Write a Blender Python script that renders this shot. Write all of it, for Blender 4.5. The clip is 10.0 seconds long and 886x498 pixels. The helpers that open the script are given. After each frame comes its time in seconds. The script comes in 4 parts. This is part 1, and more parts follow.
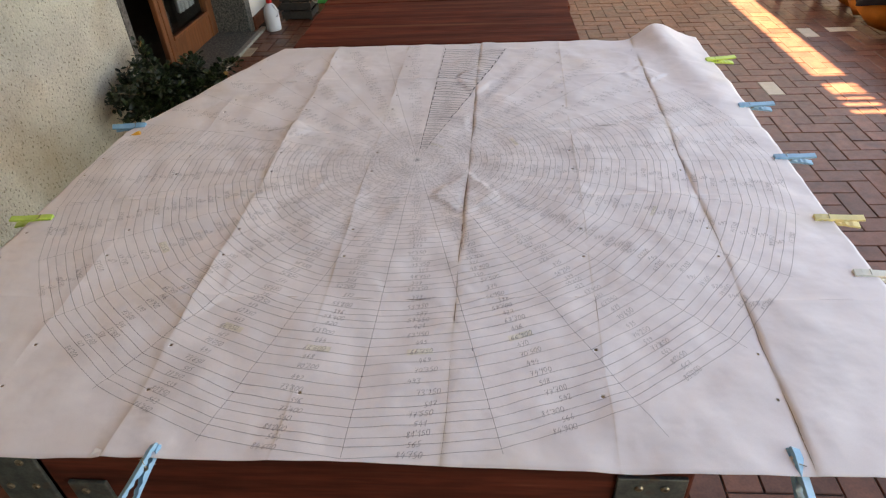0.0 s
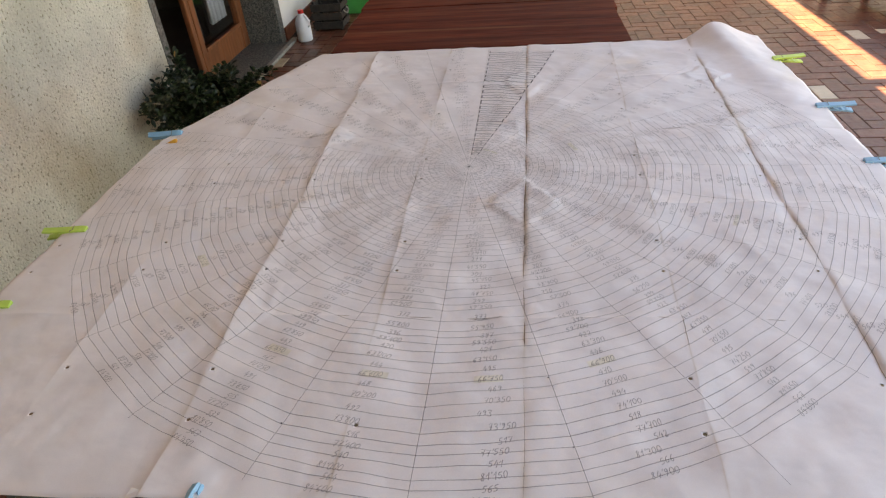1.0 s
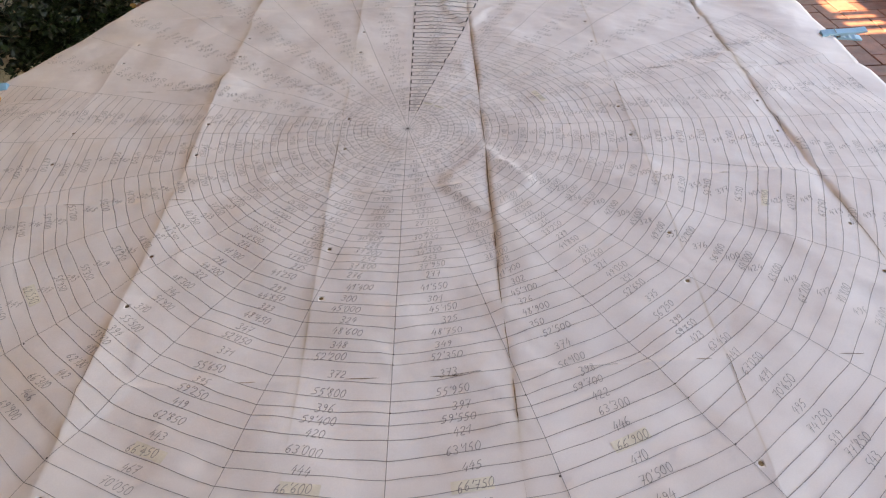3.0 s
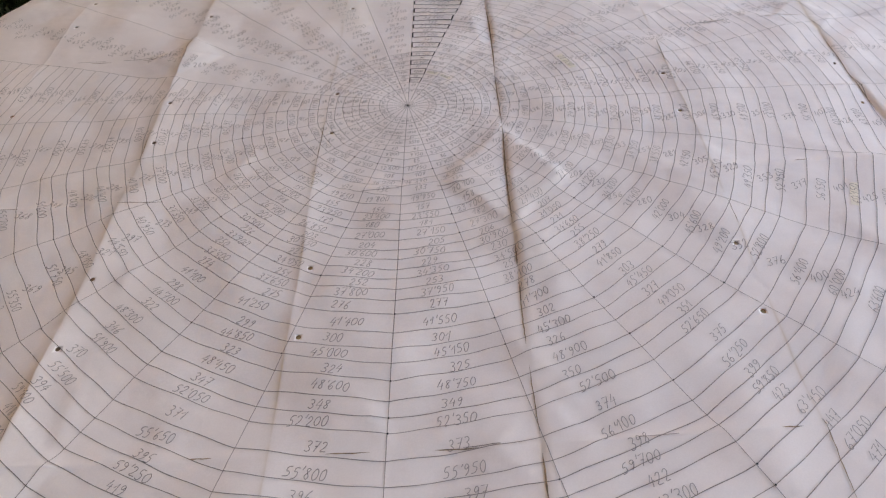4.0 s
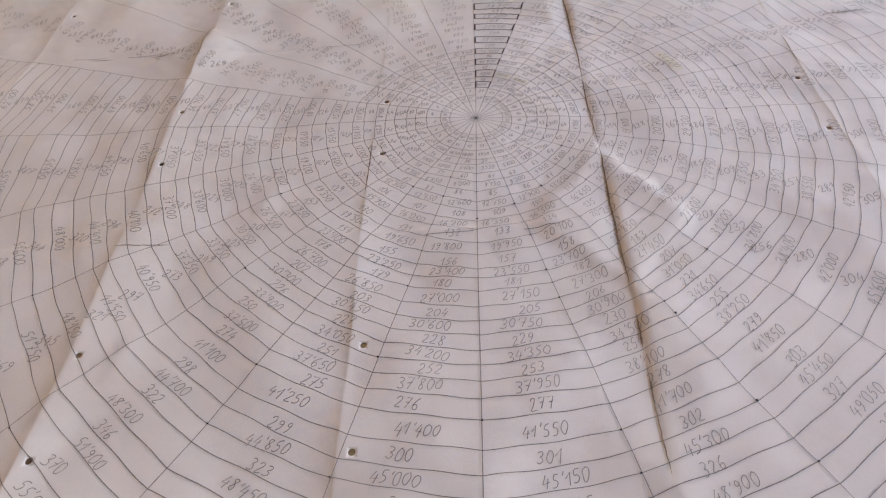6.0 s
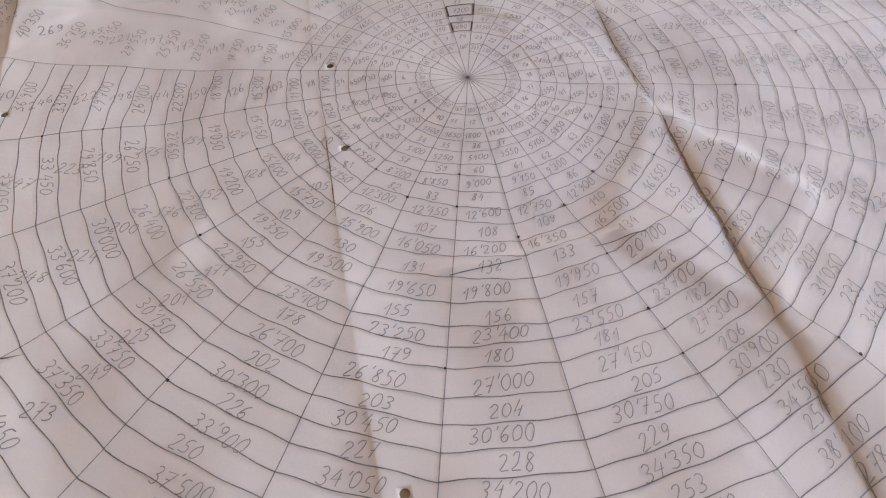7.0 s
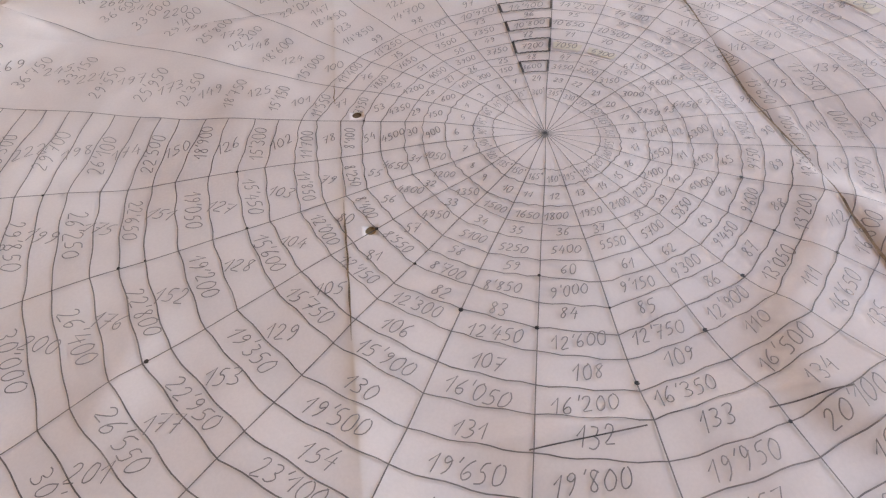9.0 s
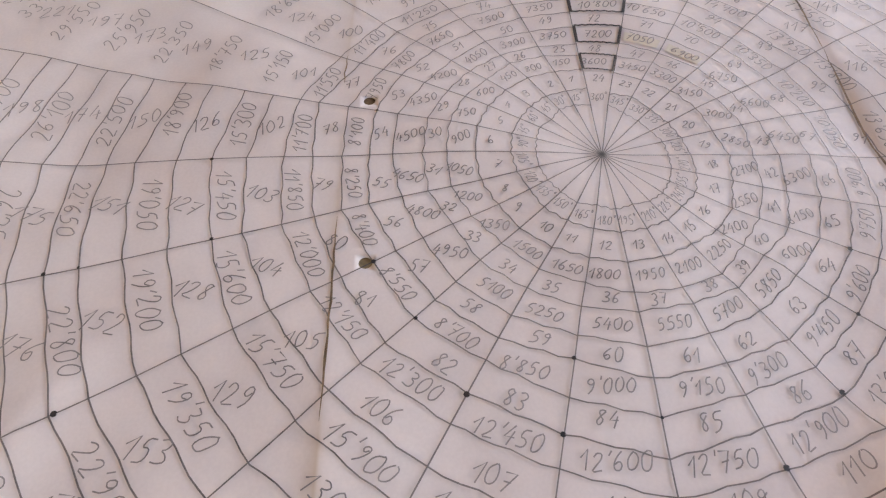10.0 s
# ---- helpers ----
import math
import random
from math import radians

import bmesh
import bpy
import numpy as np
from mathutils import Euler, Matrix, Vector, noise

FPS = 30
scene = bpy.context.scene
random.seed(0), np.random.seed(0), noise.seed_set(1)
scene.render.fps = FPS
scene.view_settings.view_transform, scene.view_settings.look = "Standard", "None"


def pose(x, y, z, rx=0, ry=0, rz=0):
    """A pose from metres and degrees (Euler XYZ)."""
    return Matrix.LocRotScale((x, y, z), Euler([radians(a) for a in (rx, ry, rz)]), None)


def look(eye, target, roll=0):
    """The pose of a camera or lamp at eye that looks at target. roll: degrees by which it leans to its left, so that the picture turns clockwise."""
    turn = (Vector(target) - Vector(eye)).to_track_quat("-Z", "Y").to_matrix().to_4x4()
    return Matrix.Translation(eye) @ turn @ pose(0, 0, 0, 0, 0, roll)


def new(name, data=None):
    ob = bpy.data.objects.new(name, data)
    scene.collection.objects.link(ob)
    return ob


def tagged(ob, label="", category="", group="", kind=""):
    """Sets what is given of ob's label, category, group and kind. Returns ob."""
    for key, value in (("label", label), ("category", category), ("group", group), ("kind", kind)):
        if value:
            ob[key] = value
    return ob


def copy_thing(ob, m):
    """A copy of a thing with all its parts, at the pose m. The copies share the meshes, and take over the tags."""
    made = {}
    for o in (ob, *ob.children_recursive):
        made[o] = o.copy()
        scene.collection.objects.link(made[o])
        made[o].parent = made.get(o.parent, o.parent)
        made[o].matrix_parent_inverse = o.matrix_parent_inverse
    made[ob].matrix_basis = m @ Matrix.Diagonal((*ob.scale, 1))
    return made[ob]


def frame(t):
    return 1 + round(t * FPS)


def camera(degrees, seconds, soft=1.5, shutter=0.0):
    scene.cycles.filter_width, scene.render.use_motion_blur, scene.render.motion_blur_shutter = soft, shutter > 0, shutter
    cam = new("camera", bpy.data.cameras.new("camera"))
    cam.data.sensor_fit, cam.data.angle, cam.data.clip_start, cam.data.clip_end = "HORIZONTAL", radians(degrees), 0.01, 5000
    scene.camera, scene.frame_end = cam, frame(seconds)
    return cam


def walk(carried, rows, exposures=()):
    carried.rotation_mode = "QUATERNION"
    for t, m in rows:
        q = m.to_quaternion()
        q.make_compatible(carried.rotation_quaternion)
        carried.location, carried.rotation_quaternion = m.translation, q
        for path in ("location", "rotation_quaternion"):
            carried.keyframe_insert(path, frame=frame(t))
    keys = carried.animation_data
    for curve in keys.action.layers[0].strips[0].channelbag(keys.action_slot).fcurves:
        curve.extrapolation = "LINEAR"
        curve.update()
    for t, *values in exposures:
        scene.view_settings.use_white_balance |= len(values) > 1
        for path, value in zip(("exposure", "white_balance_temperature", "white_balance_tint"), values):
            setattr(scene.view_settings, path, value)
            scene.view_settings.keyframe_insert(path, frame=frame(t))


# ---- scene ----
# camera
cam = camera(70.5, 10.0, soft=1.25)
PATH = [
    (0, (0.158, -1.175, 1.377), (0.002, 0.431, 0.195), -3.4),
    (0.5, (0.132, -1.139, 1.357), (-0.102, 0.479, 0.203), -4.4),
    (1, (0.093, -1.102, 1.329), (-0.141, 0.518, 0.18), -5.0),
    (1.5, (0.083, -1.075, 1.312), (-0.105, 0.516, 0.113), -4.4),
    (2, (0.085, -0.972, 1.289), (-0.258, 0.57, 0.063), -6.4),
    (2.5, (0.059, -0.87, 1.265), (-0.197, 0.636, -0.026), -5.6),
    (2.7, (0.047, -0.844, 1.258), (-0.043, 0.655, -0.062), -4.0),
    (3.8, (0.038, -0.696, 1.202), (0.097, 0.684, -0.244), -1.9),
    (4, (0.049, -0.656, 1.191), (0.006, 0.703, -0.276), -4.8),
    (4.5, (0.064, -0.574, 1.146), (-0.028, 0.771, -0.332), -4.8),
    (5, (0.046, -0.532, 1.131), (-0.086, 0.799, -0.356), -6.8),
    (6.3, (-0.027, -0.479, 1.121), (-0.079, 0.836, -0.385), -4.8),
    (6.5, (-0.041, -0.436, 1.087), (-0.015, 0.804, -0.482), -3.8),
    (7, (-0.084, -0.332, 1.028), (0.128, 0.805, -0.604), -2.4),
    (7.5, (-0.075, -0.296, 1.007), (-0.199, 1.027, -0.487), -15.2),
    (8, (-0.057, -0.276, 0.963), (-0.063, 0.952, -0.616), -12.0),
    (8.5, (-0.064, -0.254, 0.968), (0.068, 1.088, -0.509), -8.9),
    (9, (-0.079, -0.232, 0.947), (0.055, 1.054, -0.579), -4.5),
    (9.5, (-0.084, -0.225, 0.924), (-0.032, 1.024, -0.638), -4.0),
    (10, (-0.071, -0.168, 0.922), (-0.005, 0.998, -0.701), 0.3),
]
walk(cam, [(t, look(eye, target, roll)) for t, eye, target, roll in PATH],
     [(0.0, 3.55, 9450, 13), (2.5, 3.58, 9450, 14), (4.5, 3.57, 9600, 16), (7.0, 3.64, 9650, 17), (10.0, 3.72, 10000, 20)])

# world and sun
SUN_TO = Vector((-0.25, 0.55, 0.80)).normalized()
world = bpy.data.worlds.new("sky")
scene.world = world
world.use_nodes = True
wn = world.node_tree
sky = wn.nodes.new("ShaderNodeTexSky")
sky.sky_type = "NISHITA"
sky.sun_disc = False
sky.sun_elevation = math.asin(SUN_TO.z)
sky.sun_rotation = math.atan2(SUN_TO.x, SUN_TO.y)
wn.nodes["Background"].inputs[1].default_value = 0.07
wn.links.new(sky.outputs[0], wn.nodes["Background"].inputs[0])
sun = new("sun", bpy.data.lights.new("sun", "SUN"))
sun.data.energy = 5.0
sun.data.angle = radians(0.5)
sun.data.color = (1.0, 0.95, 0.84)
sun.matrix_basis = look(SUN_TO * 10, (0, 0, 0))


# materials
def material(name, base, rough=0.6, metal=0.0, var=0.2, scale=8.0, fine=120.0, bump=0.15, depth=0.002, stain=None, stain_scale=3.0,
             stain_at=0.58, stretch=(1, 1, 1), random_by=None, random_amount=0.25, spec=0.5, stain_soft=0.12, pit_shade=None, crumple=0.0):
    m = bpy.data.materials.new(name)
    m.use_nodes = True
    nt = m.node_tree
    n, l = nt.nodes, nt.links
    bsdf = n["Principled BSDF"]
    bsdf.inputs["Roughness"].default_value = rough
    bsdf.inputs["Metallic"].default_value = metal
    bsdf.inputs["Specular IOR Level"].default_value = spec
    geo = n.new("ShaderNodeNewGeometry")
    mp = n.new("ShaderNodeMapping")
    mp.inputs["Scale"].default_value = stretch
    l.new(geo.outputs["Position"], mp.inputs["Vector"])

    def noise_tex(s, detail=4.0):
        t = n.new("ShaderNodeTexNoise")
        t.inputs["Scale"].default_value = s
        t.inputs["Detail"].default_value = detail
        l.new(mp.outputs[0], t.inputs["Vector"])
        return t.outputs["Fac"]

    def mix(kind, fac, a, b):
        x = n.new("ShaderNodeMix")
        x.data_type, x.blend_type = "RGBA", kind
        for sock, v in ((x.inputs[0], fac), (x.inputs[6], a), (x.inputs[7], b)):
            if isinstance(v, bpy.types.NodeSocket):
                l.new(v, sock)
            else:
                sock.default_value = v
        return x.outputs[2]

    def ramp(src, lo, hi, a=0.0, b=1.0):
        r = n.new("ShaderNodeMapRange")
        for k, v in zip(("From Min", "From Max", "To Min", "To Max"), (lo, hi, a, b)):
            r.inputs[k].default_value = v
        l.new(src, r.inputs["Value"])
        return r.outputs[0]

    dark = (*[c * (1 - var) for c in base], 1)
    light = (*[min(1, c * (1 + var)) for c in base], 1)
    col = mix("MIX", ramp(noise_tex(scale), 0.3, 0.7), dark, light)
    small = noise_tex(fine, 2.0)
    col = mix("MULTIPLY", ramp(small, 0.35, 0.65, 0.0, min(1, var * 1.6)), col, (0.55, 0.55, 0.55, 1))
    if stain:
        col = mix("MIX", ramp(noise_tex(stain_scale, 6.0), stain_at, stain_at + stain_soft, 0.0, 0.85), col, (*stain, 1))
    # shadowed pits painted into the colour as dark noise specks
    if pit_shade:
        col = mix("MIX", ramp(noise_tex(pit_shade[0], 3.0), pit_shade[1], pit_shade[1] + 0.05, 0.0, 0.8), col, (*pit_shade[2], 1))
    if random_by:
        if random_by == "object":
            src = n.new("ShaderNodeObjectInfo").outputs["Random"]
        else:
            src = geo.outputs["Random Per Island"]
        shade = n.new("ShaderNodeCombineColor")
        for i in range(3):
            l.new(ramp(src, 0, 1, 1 - random_amount, 1 + random_amount * 0.6), shade.inputs[i])
        col = mix("MULTIPLY", 1.0, col, shade.outputs[0])
    l.new(col, bsdf.inputs["Base Color"])
    if bump:
        bp = n.new("ShaderNodeBump")
        bp.inputs["Strength"].default_value = bump
        bp.inputs["Distance"].default_value = depth
        l.new(small, bp.inputs["Height"])
        l.new(bp.outputs[0], bsdf.inputs["Normal"])
        if crumple:
            big = n.new("ShaderNodeBump")
            big.inputs["Strength"].default_value = 1.0
            big.inputs["Distance"].default_value = crumple
            folds = n.new("ShaderNodeTexNoise")
            folds.noise_type = "RIDGED_MULTIFRACTAL"
            folds.inputs["Scale"].default_value = 5.0
            folds.inputs["Detail"].default_value = 3.0
            l.new(mp.outputs[0], folds.inputs["Vector"])
            l.new(folds.outputs["Fac"], big.inputs["Height"])
            l.new(big.outputs[0], bp.inputs["Normal"])
            mid = n.new("ShaderNodeBump")
            mid.inputs["Strength"].default_value = 1.0
            mid.inputs["Distance"].default_value = crumple * 0.30
            l.new(noise_tex(19.0, 2.5), mid.inputs["Height"])
            l.new(mid.outputs[0], big.inputs["Normal"])
    l.new(ramp(noise_tex(scale * 2.3), 0.3, 0.7, max(0.02, rough - 0.08), min(1, rough + 0.08)), bsdf.inputs["Roughness"])
    return m


PAPER = material("paper", (0.80, 0.735, 0.725), 0.75, var=0.05, scale=5, fine=900, bump=0.05, depth=0.0004, stain=(0.70, 0.60, 0.50),
                 stain_scale=4.5, stain_at=0.62, spec=0.25, stain_soft=0.25, crumple=0.010)


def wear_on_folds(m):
    """Brownish handling marks along the worn folds, with fold shade painted in, broken up by noise."""
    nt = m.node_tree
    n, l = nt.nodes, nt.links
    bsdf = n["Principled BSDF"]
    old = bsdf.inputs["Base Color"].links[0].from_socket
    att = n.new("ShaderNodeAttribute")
    att.attribute_name = "wear_shade"
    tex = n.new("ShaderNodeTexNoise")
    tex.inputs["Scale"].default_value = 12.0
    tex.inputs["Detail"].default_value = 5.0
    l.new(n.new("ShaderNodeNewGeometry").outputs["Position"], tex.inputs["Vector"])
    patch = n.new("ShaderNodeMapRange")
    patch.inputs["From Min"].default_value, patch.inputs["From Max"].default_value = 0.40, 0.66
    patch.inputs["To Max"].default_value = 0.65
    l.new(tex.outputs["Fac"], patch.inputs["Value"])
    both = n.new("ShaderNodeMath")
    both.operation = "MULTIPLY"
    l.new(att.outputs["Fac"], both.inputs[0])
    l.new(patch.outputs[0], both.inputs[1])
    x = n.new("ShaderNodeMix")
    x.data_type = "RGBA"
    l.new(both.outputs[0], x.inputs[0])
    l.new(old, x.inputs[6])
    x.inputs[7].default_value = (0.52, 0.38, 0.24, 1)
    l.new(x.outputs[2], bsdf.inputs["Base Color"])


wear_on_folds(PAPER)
INK = material("graphite", (0.215, 0.185, 0.18), 0.6, stain=(0.30, 0.265, 0.26), stain_scale=9.0, stain_at=0.47, stain_soft=0.3, var=0.4, scale=160, fine=900, bump=0)
PENCIL = material("pencil", (0.28, 0.25, 0.25), 0.6, stain=(0.40, 0.365, 0.36), stain_scale=9.0, stain_at=0.47, stain_soft=0.3, var=0.4, scale=220, fine=900, bump=0)
MARKER = material("black_pen", (0.035, 0.03, 0.032), 0.5, var=0.3, scale=150, fine=900, bump=0)
FOLD_PEN = material("faded_pen", (0.15, 0.125, 0.12), 0.6, var=0.5, scale=150, fine=900, bump=0)
CRACK = material("brown_crack", (0.29, 0.19, 0.115), 0.8, var=0.5, scale=120, fine=700, bump=0)
# tan of the added discs that brighten the punched holes
BACKING = material("hole_disc_tan", (0.40, 0.29, 0.16), 0.8, var=0.3, scale=90, fine=700, bump=0)
HIGHLIGHT = material("highlighter", (0.80, 0.735, 0.63), 0.7, var=0.08, scale=60, fine=900, bump=0)
TABLE = material("stained_planks", (0.175, 0.042, 0.025), 0.75, spec=0.06, var=0.45, scale=14, fine=90, bump=0.25, depth=0.001, stretch=(0.12, 1.6, 1),
                 random_by="object", random_amount=0.25, stain=(0.26, 0.10, 0.06), stain_scale=9, stain_at=0.63)
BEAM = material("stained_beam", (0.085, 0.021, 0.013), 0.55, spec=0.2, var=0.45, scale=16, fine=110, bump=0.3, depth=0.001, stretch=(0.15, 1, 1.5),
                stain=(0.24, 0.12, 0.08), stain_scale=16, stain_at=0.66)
STEEL = material("galvanised_plate", (0.12, 0.15, 0.15), 0.5, metal=0.7, var=0.3, scale=40, fine=300, bump=0.1, stain=(0.11, 0.09, 0.07), stain_scale=30)
SCREW = material("screw_zinc", (0.24, 0.22, 0.17), 0.35, metal=0.9, var=0.2, scale=90, fine=400)
BRICK = material("clinker_brick", (0.158, 0.058, 0.034), 0.36, spec=0.20, var=0.25, scale=18, fine=160, bump=0.14, depth=0.0008, random_by="object",
                 random_amount=0.3, stain=(0.075, 0.034, 0.024), stain_scale=5)
BRICK_REST = material("clinker_brick_joined", (0.158, 0.058, 0.034), 0.36, spec=0.20, var=0.25, scale=18, fine=160, bump=0.14, depth=0.0008,
                      random_by="island", random_amount=0.3, stain=(0.075, 0.034, 0.024), stain_scale=5)
PALE_BRICK = material("pale_brick", (0.46, 0.36, 0.25), 0.45, var=0.15, scale=20, fine=160, bump=0.1)
MORTAR = material("mortar", (0.045, 0.032, 0.026), 0.9, var=0.3, scale=30, fine=200, bump=0.3)
STUCCO = material("rough_stucco", (0.75, 0.725, 0.63), 0.9, var=0.18, scale=3.5, fine=105, bump=1.0, depth=0.018, stain=(0.42, 0.32, 0.18),
                  stain_scale=1.7, stain_at=0.53, spec=0.2, stain_soft=0.22, pit_shade=(80, 0.595, (0.25, 0.23, 0.155)))
WHITEWASH = material("white_plaster", (0.72, 0.70, 0.66), 0.85, var=0.08, scale=4, fine=150, bump=0.3, stain=(0.45, 0.36, 0.27), stain_scale=6, stain_at=0.62)
GRANITE = material("granite", (0.14, 0.14, 0.128), 0.6, var=0.75, scale=95, fine=260, bump=0.2, stain=(0.045, 0.045, 0.04), stain_scale=70, stain_at=0.52)
KERB = material("pale_stone_edge", (0.27, 0.26, 0.23), 0.7, var=0.3, scale=60, fine=240, bump=0.2)
DOOR_WOOD = material("varnished_door_wood", (0.21, 0.070, 0.026), 0.4, var=0.3, scale=22, fine=120, bump=0.15, depth=0.001, stretch=(1, 1, 0.15))
CURTAIN = material("white_cotton", (0.72, 0.73, 0.75), 0.9, var=0.06, scale=15, fine=600, bump=0.1)
INTERIOR = material("dim_room_plaster", (0.13, 0.11, 0.095), 0.9, var=0.15, scale=2, fine=60)
LEAF = material("dark_leaf", (0.022, 0.042, 0.015), 0.4, var=0.4, scale=25, fine=120, bump=0.1, random_by="island", random_amount=0.55)
DRY_LEAF = material("dry_leaf", (0.38, 0.22, 0.07), 0.6, var=0.3, scale=30, fine=150)
BARK = material("grey_bark", (0.22, 0.19, 0.15), 0.85, var=0.3, scale=40, fine=200, bump=0.5)
CLAY = material("terracotta_pot", (0.36, 0.15, 0.08), 0.8, var=0.2, scale=12, fine=150)
SOIL = material("soil", (0.05, 0.035, 0.025), 0.95, var=0.4, scale=40, fine=200, bump=0.6)
WHITE_PLASTIC = material("white_plastic", (0.74, 0.76, 0.80), 0.4, var=0.05, scale=12, fine=300, bump=0.02)
RED_PLASTIC = material("red_plastic", (0.60, 0.02, 0.02), 0.35, var=0.08, scale=40, fine=300, bump=0)
CRATE = material("weathered_crate", (0.028, 0.022, 0.018), 0.7, var=0.4, scale=18, fine=140, bump=0.3)
GREEN_PLASTIC = material("green_plastic", (0.03, 0.27, 0.06), 0.45, var=0.1, scale=12, fine=200, bump=0.02)
ORANGE = material("orange_fabric", (0.62, 0.225, 0.03), 0.85, var=0.15, scale=14, fine=500, bump=0.2)
BLACK_CLOTH = material("black_fabric", (0.022, 0.023, 0.027), 0.85, var=0.25, scale=14, fine=500, bump=0.2)
PINK = material("pink_button", (0.60, 0.06, 0.14), 0.5, var=0.1, scale=40, fine=300)
FRAME_WOOD = material("light_wood", (0.36, 0.20, 0.10), 0.6, var=0.25, scale=20, fine=150, stretch=(1, 1, 0.2))
OCHRE = material("ochre_plaster", (0.68, 0.56, 0.38), 0.9, var=0.12, scale=2, fine=70, bump=0.4, depth=0.006)
CLOSING = material("brown_plaster", (0.34, 0.27, 0.19), 0.9, var=0.12, scale=2, fine=70, bump=0.4, depth=0.006)
ROOF = material("roof_boards", (0.20, 0.14, 0.09), 0.7, var=0.25, scale=6, fine=80, stretch=(1, 0.1, 1))
GROUND = material("pale_gravel", (0.34, 0.31, 0.26), 0.95, var=0.25, scale=3, fine=60, bump=0.5)
GLASS = bpy.data.materials.new("window_glass")
GLASS.use_nodes = True
GLASS.node_tree.nodes["Principled BSDF"].inputs["Transmission Weight"].default_value = 1.0
GLASS.node_tree.nodes["Principled BSDF"].inputs["Roughness"].default_value = 0.02
GLASS.node_tree.nodes["Principled BSDF"].inputs["IOR"].default_value = 1.45
PEG_BLUE = material("blue_peg_plastic", (0.20, 0.42, 0.60), 0.45, var=0.08, scale=60, fine=500, bump=0.02)
PEG_GREEN = material("lime_peg_plastic", (0.48, 0.66, 0.12), 0.45, var=0.08, scale=60, fine=500, bump=0.02)
PEG_YELLOW = material("pale_yellow_peg_plastic", (0.72, 0.62, 0.28), 0.45, var=0.08, scale=60, fine=500, bump=0.02)
PEG_WHITE = material("cream_peg_plastic", (0.72, 0.71, 0.62), 0.45, var=0.08, scale=60, fine=500, bump=0.02)
PEG_ORANGE = material("orange_peg_plastic", (0.72, 0.34, 0.04), 0.45, var=0.08, scale=60, fine=500, bump=0.02)


# mesh helpers
def part(name, bm, mat, parent=None, label="", smooth=False):
    me = bpy.data.meshes.new(name)
    bm.to_mesh(me)
    bm.free()
    me.materials.append(mat)
    if smooth:
        me.polygons.foreach_set("use_smooth", [True] * len(me.polygons))
    ob = new(name, me)
    ob.parent = parent
    if label:
        ob["label"] = label
    return ob


def box(lo, hi, bevel=0.0, bm=None):
    bm = bm or bmesh.new()
    lo, hi = Vector(lo), Vector(hi)
    made = bmesh.ops.create_cube(bm, size=1.0, matrix=Matrix.Translation((lo + hi) / 2) @ Matrix.Diagonal((*(hi - lo), 1)))
    if bevel:
        es = list({e for v in made["verts"] for e in v.link_edges})
        bmesh.ops.bevel(bm, geom=es, offset=bevel, segments=2, affect="EDGES", profile=0.5)
    return bm


def lathe(profile, seg=20, centre=(0, 0, 0)):
    bm = bmesh.new()
    rings = []
    for r, z in profile:
        rings.append([bm.verts.new((centre[0] + r * math.cos(a * 2 * math.pi / seg), centre[1] + r * math.sin(a * 2 * math.pi / seg), centre[2] + z))
                      for a in range(seg)])
    for a, b in zip(rings, rings[1:]):
        for i in range(seg):
            bm.faces.new((a[i], a[(i + 1) % seg], b[(i + 1) % seg], b[i]))
    bm.faces.new(list(reversed(rings[0])))
    bm.faces.new(rings[-1])
    return bm


def tube(points, radius, seg=8, bm=None):
    bm = bm or bmesh.new()
    pts = [Vector(p) for p in points]
    radii = radius if isinstance(radius, (list, tuple)) else [radius] * len(pts)
    rings = []
    for i, p in enumerate(pts):
        d = (pts[min(i + 1, len(pts) - 1)] - pts[max(i - 1, 0)]).normalized()
        q = d.to_track_quat("Z", "Y").to_matrix()
        rings.append([bm.verts.new(p + q @ Vector((radii[i] * math.cos(k * 2 * math.pi / seg), radii[i] * math.sin(k * 2 * math.pi / seg), 0))) for k in range(seg)])
    for a, b in zip(rings, rings[1:]):
        for k in range(seg):
            bm.faces.new((a[k], a[(k + 1) % seg], b[(k + 1) % seg], b[k]))
    bm.faces.new(list(reversed(rings[0])))
    bm.faces.new(rings[-1])
    return bm


def prism(profile, y0, y1):
    """A profile in x and z, pushed out along y."""
    bm = bmesh.new()
    a = [bm.verts.new((x, y0, z)) for x, z in profile]
    b = [bm.verts.new((x, y1, z)) for x, z in profile]
    bm.faces.new(a)
    bm.faces.new(list(reversed(b)))
    for i in range(len(a)):
        j = (i + 1) % len(a)
        bm.faces.new((a[j], a[i], b[i], b[j]))
    bmesh.ops.recalc_face_normals(bm, faces=bm.faces)
    return bm


def empty(name, at=(0, 0, 0)):
    ob = new(name)
    ob.location = at
    ob.empty_display_size = 0.05
    return ob


# ground, walls, roof
WX = -1.60
part_ground = part("ground", box((-60, -60, -0.12), (60, 60, -0.03)), GROUND)
tagged(part_ground, "pale gravel ground round the porch", "ground", kind="structure")


def wall_piece(name, lo, hi, mat, label):
    return tagged(part(name, box(lo, hi), mat), label, "wall", kind="structure")


